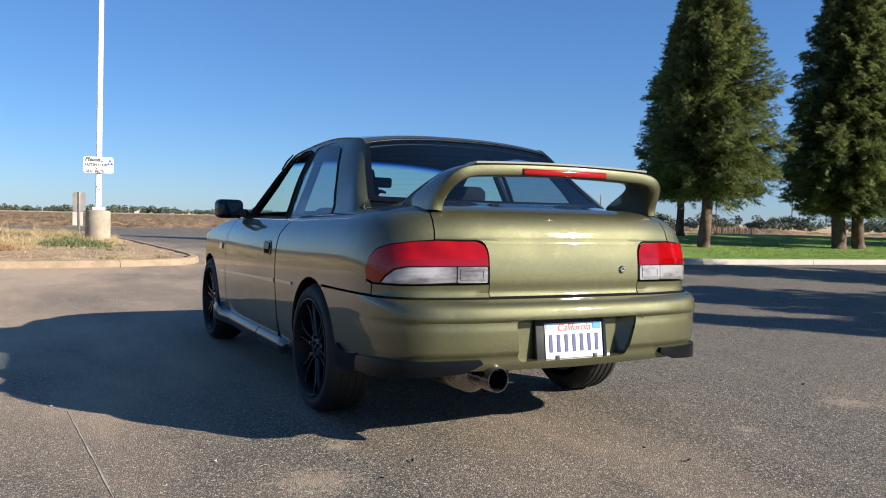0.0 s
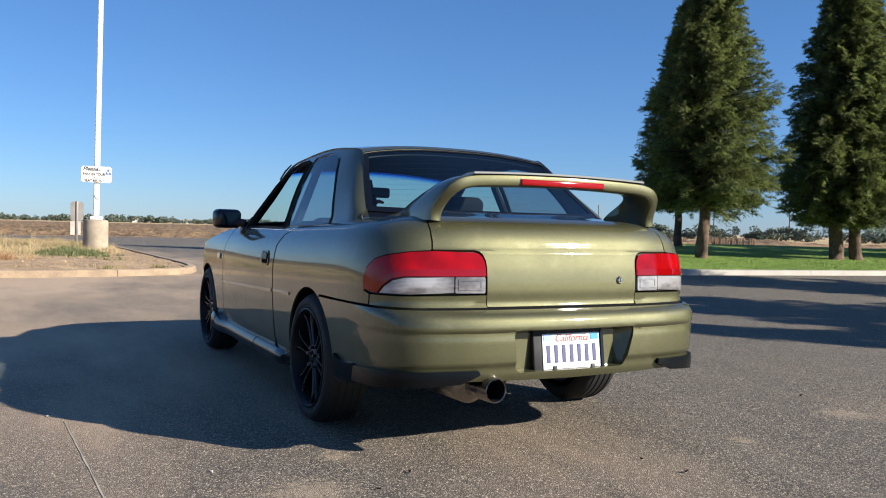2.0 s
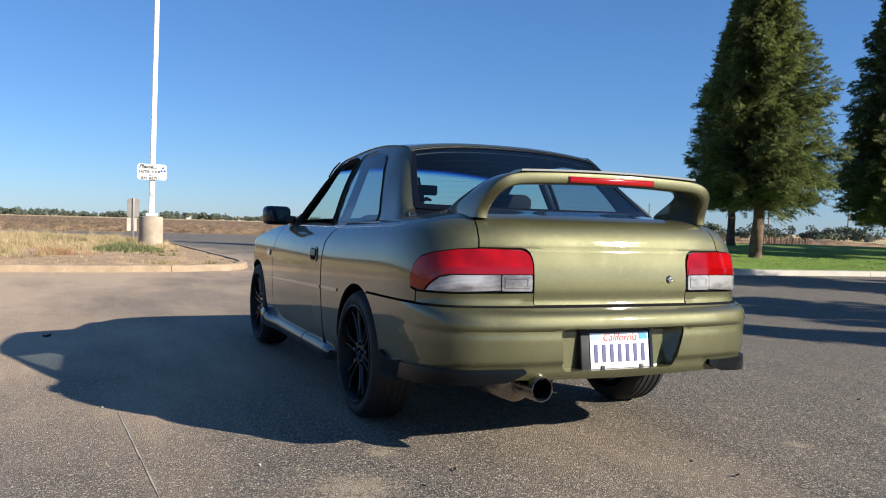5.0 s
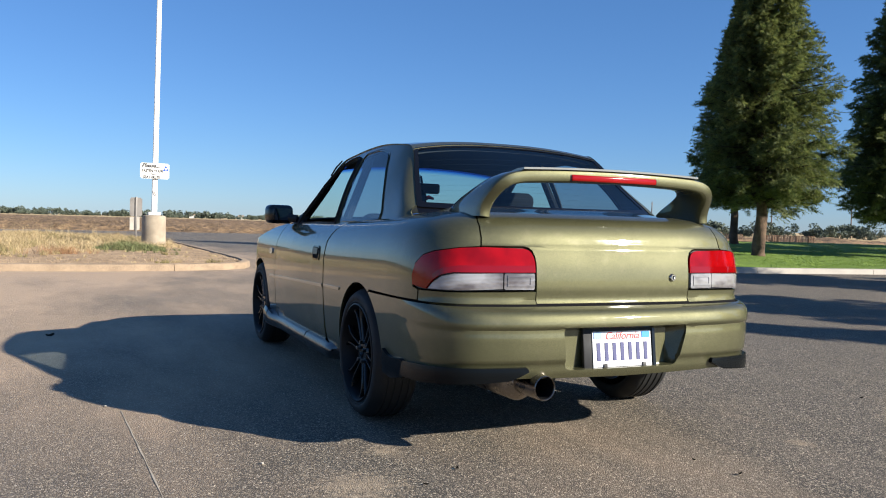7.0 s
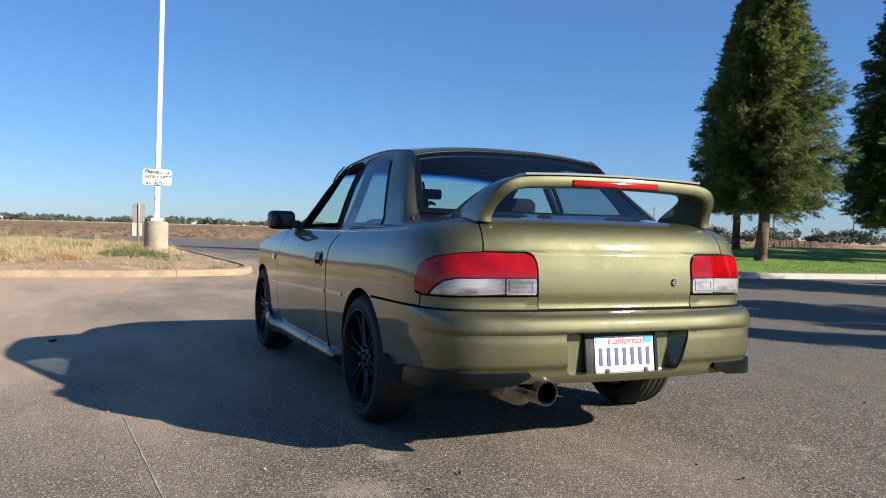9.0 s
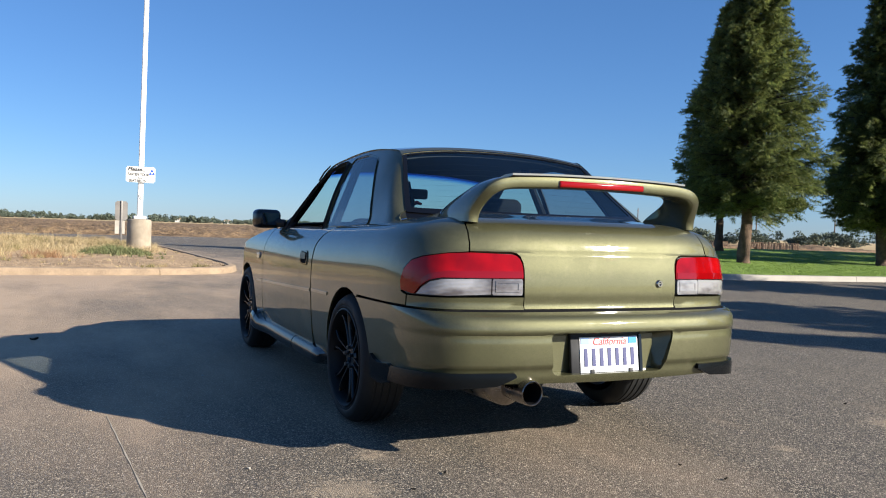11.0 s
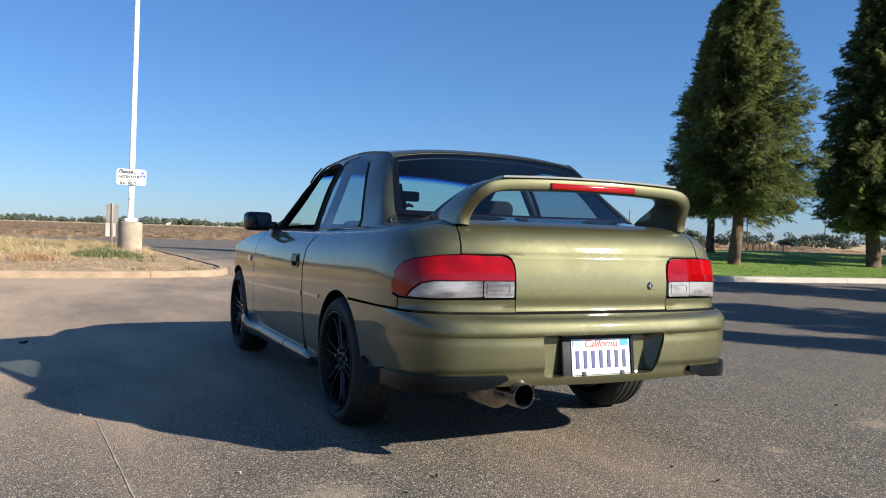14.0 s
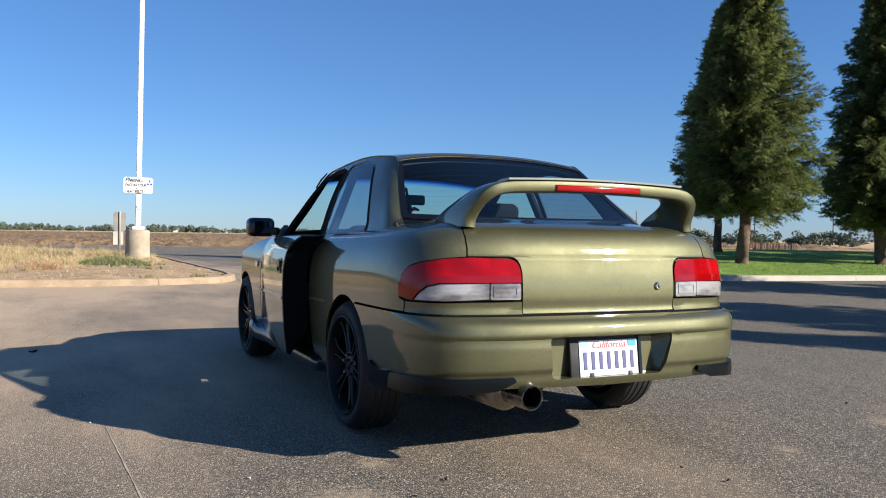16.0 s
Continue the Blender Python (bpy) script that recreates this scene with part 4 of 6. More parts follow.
def glass(name, tint, gloss=1.0):
    m = bpy.data.materials.new(name)
    m.use_nodes = True
    n, l = m.node_tree.nodes, m.node_tree.links
    n.remove(n["Principled BSDF"])
    t, g, f, x = n.new("ShaderNodeBsdfTransparent"), n.new("ShaderNodeBsdfGlossy"), n.new("ShaderNodeLayerWeight"), n.new("ShaderNodeMixShader")
    t.inputs[0].default_value = (*tint, 1)
    g.inputs["Roughness"].default_value = 0.01
    f.inputs[0].default_value = 0.5
    p, q = n.new("ShaderNodeMath"), n.new("ShaderNodeMath")
    p.operation, q.operation = "POWER", "MULTIPLY_ADD"
    p.inputs[1].default_value, q.inputs[1].default_value, q.inputs[2].default_value = 4.0, 0.8, 0.05 * gloss
    l.new(f.outputs["Facing"], p.inputs[0])
    l.new(p.outputs[0], q.inputs[0])
    l.new(q.outputs[0], x.inputs[0])
    l.new(t.outputs[0], x.inputs[1])
    l.new(g.outputs[0], x.inputs[2])
    l.new(x.outputs[0], n["Material Output"].inputs[0])
    return m


GLASS = glass("green_tinted_glass", (0.72, 0.86, 0.82))
GLASS_REAR = glass("rear_tinted_glass", (0.70, 0.80, 0.82))
SHADE = [glass("blue_shade_band", c) for c in ((0.50, 0.72, 0.84), (0.28, 0.50, 0.82), (0.10, 0.28, 0.72), (0.02, 0.06, 0.30))]
GLASS_DARK = glass("smoked_glass", (0.40, 0.48, 0.56))
LENS_RED = mat("red_lens", (0.50, 0.006, 0.006), 0.06, 0.0, Specular_IOR_Level=0.32)
LENS_CLEAR = mat("clear_ribbed_lens", (0.62, 0.60, 0.58), 0.12, 0.25, Coat_Weight=1.0)
LENS_BRAKE = mat("brake_lamp_lens", (0.26, 0.003, 0.004), 0.10, 0.0, Specular_IOR_Level=0.4)
LENS_DARK = mat("dark_red_lens", (0.20, 0.001, 0.002), 0.07, 0.0, Specular_IOR_Level=0.5)
k_ = Nodes(LENS_CLEAR)
k_.to(k_.ramp(k_.noise(k_.coord(scale=(1, 1, 2.2)), 6.0, 3), (0.38, (0.13, 0.115, 0.115)), (0.62, (0.38, 0.37, 0.37))), "Base Color")
wv = k_.n.new("ShaderNodeTexWave")
wv.inputs["Scale"].default_value = 60
wv.bands_direction = "Z"
k_.l.new(k_.coord(), wv.inputs[0])
k_.bump(wv.outputs["Fac"], 0.25, 0.002)
k_ = Nodes(LENS_RED)
k_.to(k_.ramp(k_.noise(k_.coord(), 7.0, 3), (0.3, (0.15, 0.001, 0.002)), (0.7, (0.33, 0.002, 0.003))), "Base Color")
k_.bump(k_.cells(k_.coord(scale=(1, 0.01, 1)), 130.0), 0.12, 0.001)

CAR = thing("car", pose(0, 0, 0), "olive green metallic two-door coupe with rear wing and black wheels", "car")


def circle(cy, cz, r, a0, a1, n=14):
    """Points of a wheel arch on the side, in the skin's own measure."""
    return [(side(cy + r * math.cos(radians(a0 + (a1 - a0) * i / n))), cz + r * math.sin(radians(a0 + (a1 - a0) * i / n))) for i in range(n + 1)]


RA = (0.0, 0.318, 0.337)
FA = (2.52, 0.315, 0.335)
SEAM_Y, NOSE_Y = 0.625, 1.93
LAMP = [(0.41, 0.692), (0.412, 0.80), (0.418, 0.824), (0.430, 0.842), (0.448, 0.854), (0.475, 0.860), (0.69, 0.859), (0.80, 0.854), (0.93, 0.838), (1.00, 0.820), (1.053, 0.783), (1.077, 0.735), (1.068, 0.698), (1.03, 0.686), (0.80, 0.686)]


def inset(poly, d):
    c = Vector((sum(p[0] for p in poly) / len(poly), sum(p[1] for p in poly) / len(poly)))
    out = []
    for p in poly:
        q = Vector(p) - c
        out.append(tuple(c + q * (1 - d / max(q.length, 1e-4))))
    return out


def body_panels():
    for s in (1, -1):
        f = (lambda p: p) if s > 0 else mirrored
        # quarter panel from the door seam round to the trunk seam
        up = circle(*RA, -8, 116, 16)
        q = [(side(SEAM_Y - 0.035), 0.30), (side(0.55), 0.262), (side(0.36), 0.262)] + up + [(side(-0.165), 0.634), (1.30, 0.636), (1.035, 0.638), (1.032, 0.680)]
        lamp_out = [(1.074, 0.689), (1.084, 0.736), (1.060, 0.788), (1.005, 0.826), (0.933, 0.844), (0.802, 0.860), (0.703, 0.866)]
        q += lamp_out + [(0.705, 0.90), (0.72, 0.945), (0.75, 0.985), (0.765, 1.003), (1.2, 1.003), (side(-0.30), 0.995), (side(0.1), 0.962), (side(0.45), 0.945), (side(SEAM_Y - 0.19), 0.938),
                         (side(SEAM_Y - 0.10), 0.90), (side(SEAM_Y - 0.03), 0.84), (side(SEAM_Y - 0.005), 0.74), (side(SEAM_Y - 0.005), 0.60), (side(SEAM_Y - 0.02), 0.42)]
        panel("quarter_panel", skin, f(q), PAINT, CAR, step=(0.05, 0.022), edge=0.012)
        # tail lamp with its lenses
        lamp = panel("tail_lamp", skin, f(inset(LAMP, -0.002)), BLACK_TRIM, CAR, step=(0.04, 0.03), edge=0.02, off=-0.006, label="wraparound red and clear tail lamp")
        red = [(0.411, 0.762), (0.412, 0.80), (0.418, 0.822), (0.430, 0.840), (0.448, 0.851), (0.476, 0.857), (0.69, 0.859), (0.80, 0.854), (0.930, 0.838), (1.000, 0.820), (1.053, 0.783), (1.076, 0.735), (1.066, 0.699), (0.968, 0.689), (0.932, 0.722), (0.885, 0.748), (0.83, 0.760)]
        panel("red_lens", skin, f(inset(red, -0.0025)), LENS_RED, lamp, step=(0.03, 0.02), edge=0.012, off=0.004, label="glossy red lens")
        band = [(0.416, 0.764), (0.416, 0.790), (0.80, 0.787), (0.88, 0.775), (0.93, 0.750), (0.927, 0.728), (0.885, 0.750), (0.82, 0.760)]
        panel("lens_band", skin, f(band), LENS_DARK, lamp, step=(0.03, 0.02), edge=0.003, off=0.0055, label="dark red lens band")
        clear = [(0.586, 0.696), (0.586, 0.758), (0.82, 0.754), (0.88, 0.742), (0.925, 0.716), (0.954, 0.690), (0.80, 0.689)]
        panel("clear_lens", skin, f(clear), LENS_CLEAR, lamp, step=(0.03, 0.02), edge=0.012, off=0.004, label="clear ribbed lens")
        panel("reverse_lens", skin, f(rounded([(0.413, 0.694), (0.413, 0.758), (0.580, 0.758), (0.580, 0.694)], 0.01)), LENS_CLEAR, lamp, step=(0.03, 0.02), edge=0.012, off=0.005)
        panel("lens_frame", skin, f([(0.432, 0.706), (0.432, 0.750), (0.564, 0.750), (0.564, 0.706)]), LENS_CLEAR, lamp, holes=[f([(0.440, 0.714), (0.440, 0.742), (0.556, 0.742), (0.556, 0.714)])], step=(0.05, 0.05), edge=0.003, off=0.0075)
        panel("lamp_filler", skin, f([(0.402, 0.635), (0.402, 0.684), (0.80, 0.679), (1.022, 0.679), (1.025, 0.636)]), PAINT, CAR, step=(0.05, 0.02), edge=0.012)
        # door-side panels
        fen = [(side(NOSE_Y + 0.012), 0.262), (side(NOSE_Y + 0.012), 0.70), (side(1.90), 0.80), (side(1.82), 0.88), (side(1.80), 0.925), (side(2.1), 0.895), (side(2.5), 0.835), (4.60, 0.775), (4.80, 0.72), (5.0, 0.66), (5.85, 0.64), (5.85, 0.26), (4.7, 0.26), (side(2.863), 0.27)] + circle(*FA, -8, 188, 20)
        panel("front_fender", skin, f(fen), PAINT, CAR, step=(0.06, 0.03), edge=0.012)
        # arch liners
        for cy, cz, r in (RA, FA):
            bm = bmesh.new()
            rings = []
            for x, rr in ((0.825, r - 0.004), (0.80, r + 0.008), (0.55, r + 0.02), (0.50, 0.05)):
                rings.append([bm.verts.new((s * x * (0.945 if cy > 1 else 1), cy + rr * math.cos(radians(-4 + 188 * i / 24)), cz + rr * math.sin(radians(-4 + 188 * i / 24)))) for i in range(25)])
            for a, b in zip(rings, rings[1:]):
                for i in range(24):
                    bm.faces.new((a[i], a[i + 1], b[i + 1], b[i]))
            part("wheel_arch", bm, INNER_BLACK, CAR)
        # side skirt in two lengths, black front end
        for y0, y1, name, mt in ((1.02, 2.06, "side_skirt", SKIRT), (0.36, 1.005, "side_skirt", SKIRT), (2.07, 2.17, "skirt_end", BLACK_GLOSS)):
            bm = bmesh.new()
            rings = []
            for i in range(13):
                y = y0 + (y1 - y0) * i / 12
                flare = 0.03 * ease(y, 1.75, 2.1) 
                prof = [(0.800, 0.290), (0.832 + flare, 0.278), (0.846 + flare, 0.255), (0.846 + flare, 0.225), (0.825 + flare, 0.195), (0.76, 0.185), (0.72, 0.25)]
                tp = 1 - 0.045 * ease(y, 1.0, 3.3)
                hi = 0.04 * ease(y, 1.95, 2.15)
                tail = ease(0.54 - y, 0.0, 0.17)
                rings.append([bm.verts.new((s * (x - 0.035 * tail * (x > 0.8)) * tp, y, z + hi * (z > 0.24) + 0.05 * tail * (z < 0.24))) for x, z in prof])
            for a, b in zip(rings, rings[1:]):
                for k in range(len(a)):
                    j = (k + 1) % len(a)
                    bm.faces.new((a[k], a[j], b[j], b[k]))
            bm.faces.new(rings[0])
            bm.faces.new(rings[-1][::-1])
            bmesh.ops.recalc_face_normals(bm, faces=bm.faces)
            part(name, bm, mt, CAR, "dark silver side skirt" if mt is SKIRT else "glossy black skirt end")
        # side moulding on the quarter and the fender
        panel("side_moulding", skin, f([(side(0.31), 0.590), (side(0.605), 0.586), (side(0.605), 0.602), (side(0.305), 0.606)]), MOULD, CAR, step=(0.05, 0.02), edge=0.010, off=0.005)
        panel("side_moulding", skin, f([(side(1.945), 0.545), (side(2.13), 0.541), (side(2.135), 0.556), (side(1.945), 0.562)]), MOULD, CAR, step=(0.05, 0.02), edge=0.010, off=0.005)
        panel("side_marker", skin, f(rounded([(side(2.02), 0.705), (side(2.11), 0.705), (side(2.11), 0.745), (side(2.02), 0.745)], 0.02)), LENS_CLEAR, CAR, step=(0.03, 0.02), edge=0.012, off=0.008)
        # spats under the bumper
        spat(s)
    # bumper
    half = [(side(-0.345 - 0.02), 0.335)] + circle(RA[0], RA[1], RA[2], 176, 117, 10)
    half += [(side(-0.17), 0.622), (1.30, 0.626), (1.0, 0.627), (0.0, 0.628)]
    left = [(-u, v) for u, v in half[:-1]][::-1]
    poly = half[:-1] + [(0.0, 0.628)] + left + [(-1.15, 0.335), (-0.50, 0.345), (0.0, 0.338), (0.50, 0.345), (1.15, 0.335)]
    hole = rounded([(-0.292, 0.374), (-0.310, 0.548), (0.312, 0.548), (0.262, 0.374)], 0.028)
    panel("rear_bumper", skin, poly, PAINT, CAR, holes=[hole], step=(0.045, 0.009), edge=0.02, label="painted rear bumper with a plate recess")
    bm = bmesh.new()
    deep = [(x * 0.93 if x < 0 else min(x * 0.95, 0.245), 0.374 + (z - 0.374) * 0.86 + 0.004) for x, z in hole]
    vo = [bm.verts.new(Vector(skin(x, z)) + Vector((0, 0.010, 0))) for x, z in hole]
    vi = [bm.verts.new(Vector((x, -0.958, z))) for x, z in deep]
    for a in range(len(hole)):
        b = (a + 1) % len(hole)
        bm.faces.new((vo[a], vo[b], vi[b], vi[a]))
    bm.faces.new(vi)
    bmesh.ops.recalc_face_normals(bm, faces=bm.faces)
    part("plate_recess", bm, PAINT, CAR)
    # trunk lid: rear face and deck
    t = [(0.0, 0.637), (0.395, 0.637), (0.398, 0.70), (0.399, 0.80), (0.405, 0.828), (0.420, 0.851), (0.442, 0.863), (0.472, 0.868), (0.695, 0.868), (0.697, 0.90), (0.712, 0.945), (0.742, 0.985), (0.757, 1.004)]
    poly = [(-u, v) for u, v in t[1:]][::-1] + t
    lid = panel("trunk_lid", skin, poly, PAINT, CAR, step=(0.05, 0.012), edge=0.012, label="painted trunk lid with a crease above the lamps")
    deck = lambda x, y: (x, y, 1.001 + 0.036 * ease(y, -0.80, -0.32) - 0.048 * ease(abs(x), 0.46, 0.665))
    panel("deck", deck, [(-0.625, -0.755), (0.625, -0.755), (0.665, -0.28), (0.3, -0.36), (-0.3, -0.36), (-0.665, -0.28)], PAINT, lid, step=(0.08, 0.06), edge=0.01)
    bm = bmesh.new()
    lathe(bm, [(0.0, 0.003), (0.006, 0.003), (0.008, 0.010), (0.013, 0.010), (0.017, 0.004), (0.018, -0.006)], 20, Matrix.Translation((0.292, -0.934, 0.742)) @ Matrix.Rotation(radians(90), 4, "X"))
    part("lock", bm, CHROME, lid, "round key lock")
    # hood
    hood = lambda x, y: (x, y, lut([(1.75, 0.925), (2.1, 0.895), (2.5, 0.835), (2.9, 0.765), (3.15, 0.70), (3.3, 0.64)], y) + 0.035 * (1 - (x / 0.74) ** 2))
    panel("hood", hood, [(-0.74, 1.80), (-0.73, 2.5), (-0.66, 3.0), (-0.5, 3.24), (0.5, 3.24), (0.66, 3.0), (0.73, 2.5), (0.74, 1.80)], PAINT, CAR, step=(0.08, 0.08), edge=0.01)
    # dark inner tub and floor
    tub = lambda u, z: tuple(Vector(skin(u, z)) * 1.0)
    for s in (1, -1):
        poly = [(0.0, 0.34), (1.05, 0.34), (1.22, 0.62), (side(-0.15), 0.66), (side(0.2), 0.66), (side(0.36), 0.30), (side(0.62), 0.28), (side(0.62), 0.93), (side(0.0), 0.94), (1.1, 0.98), (0.0, 0.985)]
        panel("inner_shell", tub, poly if s > 0 else mirrored(poly), INNER_BLACK, CAR, step=(0.08, 0.05), edge=0, off=-0.022, holes=[[(-0.32, 0.2), (-0.32, 0.57), (0.32, 0.57), (0.32, 0.2)]])
    bm = bmesh.new()
    box(bm, (-0.55, -0.30, 0.27), (0.55, 3.1, 0.34), 0.02)
    box(bm, (-0.74, 0.40, 0.24), (0.74, 2.10, 0.30), 0.02)
    box(bm, (-0.50, -0.82, 0.36), (0.50, -0.40, 0.42), 0.02)
    part("underbody", bm, INNER_BLACK, CAR)


def spat(s):
    """Black add-on spats below the bumper corner."""
    f = (lambda p: p) if s > 0 else mirrored
    def fn(u, v, flare=0.28):
        w = max(0.30, v)
        d = Vector(skin(u + 0.01, w)) - Vector(skin(u - 0.01, w))
        out = Vector((d.y, -d.x, 0)).normalized()
        return tuple(Vector(skin(u, w)) + Vector((0, 0, v - w)) + out * max(0, 0.392 - v) * flare)
    rear = rounded([(0.47, 0.374), (0.56, 0.343), (0.75, 0.330), (0.95, 0.315), (1.13, 0.313), (1.125, 0.374), (0.80, 0.388), (0.48, 0.394)], 0.012)
    panel("bumper_spat", fn, f(rear), SPAT, CAR, step=(0.04, 0.015), edge=0.07, off=0.016, label="glossy black bumper corner spat")
    low = [(1.14, 0.300), (1.14, 0.372), (1.17, 0.378), (1.30, 0.366), (1.36, 0.372), (1.415, 0.392), (1.428, 0.36), (1.42, 0.285), (1.30, 0.275)]
    panel("mud_spat", lambda u, v: fn(u, v, 0.08), f(low), SPAT, CAR, step=(0.03, 0.02), edge=0.05, off=0.016, label="glossy black spat behind the wheel")


body_panels()

# ---- cabin ----
EDGE = [(0, (0.70, 1.80, 0.915)), (1, (0.632, 1.50, 1.115)), (2, (0.577, 1.22, 1.300)), (3, (0.565, 0.90, 1.350)), (4, (0.562, 0.50, 1.371)), (5, (0.556, 0.20, 1.357)), (6, (0.545, 0.067, 1.325)), (7, (0.604, -0.11, 1.170)), (8, (0.660, -0.288, 1.028)), (9, (0.664, -0.352, 0.980))]
MID = [(0, (0.0, 1.98, 0.945)), (1, (0.0, 1.66, 1.150)), (2, (0.0, 1.33, 1.352)), (3, (0.0, 0.92, 1.410)), (4, (0.0, 0.50, 1.416)), (5, (0.0, 0.24, 1.398)), (6, (0.0, 0.14, 1.374)), (7, (0.0, -0.15, 1.195)), (8, (0.0, -0.44, 1.015)), (9, (0.0, -0.50, 0.985))]
BELT = [(0, (0.745, 1.80, 0.905)), (1, (0.752, 1.45, 0.915)), (2, (0.755, 1.10, 0.922)), (3, (0.755, 0.85, 0.928)), (4, (0.752, 0.45, 0.937)), (5, (0.745, 0.05, 0.955)), (6, (0.744, -0.15, 0.966)), (7, (0.737, -0.30, 0.972)), (8, (0.690, -0.35, 0.975)), (9, (0.68, -0.38, 0.965))]


def rail(rows, t):
    return Vector([lut([(k, p[i]) for k, p in rows], t) for i in range(3)])


def top_skin(v, t):
    """v: -1 to 1 across, t along from cowl to tail."""
    a, e = rail(MID, t), rail(EDGE, t)
    w = abs(v) ** 2.4
    return (e.x * v, a.y + (e.y - a.y) * abs(v) ** 2.0, a.z + (e.z - a.z) * w)


def flank(t, v, s=1):
    """v: 0 at the belt, 1 at the roof rail."""
    b, e = rail(BELT, t), rail(EDGE, t)
    p = b.lerp(e, v)
    p.x += 0.028 * math.sin(math.pi * min(max(v, 0), 1)) * (0.6 + 0.4 * v)
    return (s * p.x, p.y, p.z)


def flank_tv(y, z):
    """The flank's own measure of a place on it."""
    t, v = 4.0, 0.5
    for _ in range(60):
        p = Vector(flank(t, v))
        ty = Vector(flank(t + 0.01, v)).y - p.y
        t -= max(-0.3, min(0.3, 0.6 * (p.y - y) / (ty / 0.01 if abs(ty) > 1e-5 else -30)))
        t = max(0.0, min(8.0, t))
        b, e = rail(BELT, t), rail(EDGE, t)
        v = (z - b.z) / max(0.05, e.z - b.z)
        v = max(-0.1, min(1.05, v))
    return (t, v)


FRONT_WIN = [flank_tv(y, z) for y, z in rounded([(0.700, 0.940), (0.706, 1.10), (0.725, 1.310), (0.90, 1.302), (1.06, 1.262), (1.26, 1.165), (1.42, 1.020), (1.50, 0.930)], 0.06, 3)]
QUARTER_YZ = [(0.668, 0.948), (0.674, 1.10), (0.69, 1.328), (0.44, 1.338), (0.275, 1.312), (0.11, 1.15), (-0.01, 1.00), (-0.01, 0.962), (0.25, 0.952)]
QUARTER_WIN = [flank_tv(y, z) for y, z in rounded(QUARTER_YZ, 0.05, 4)]


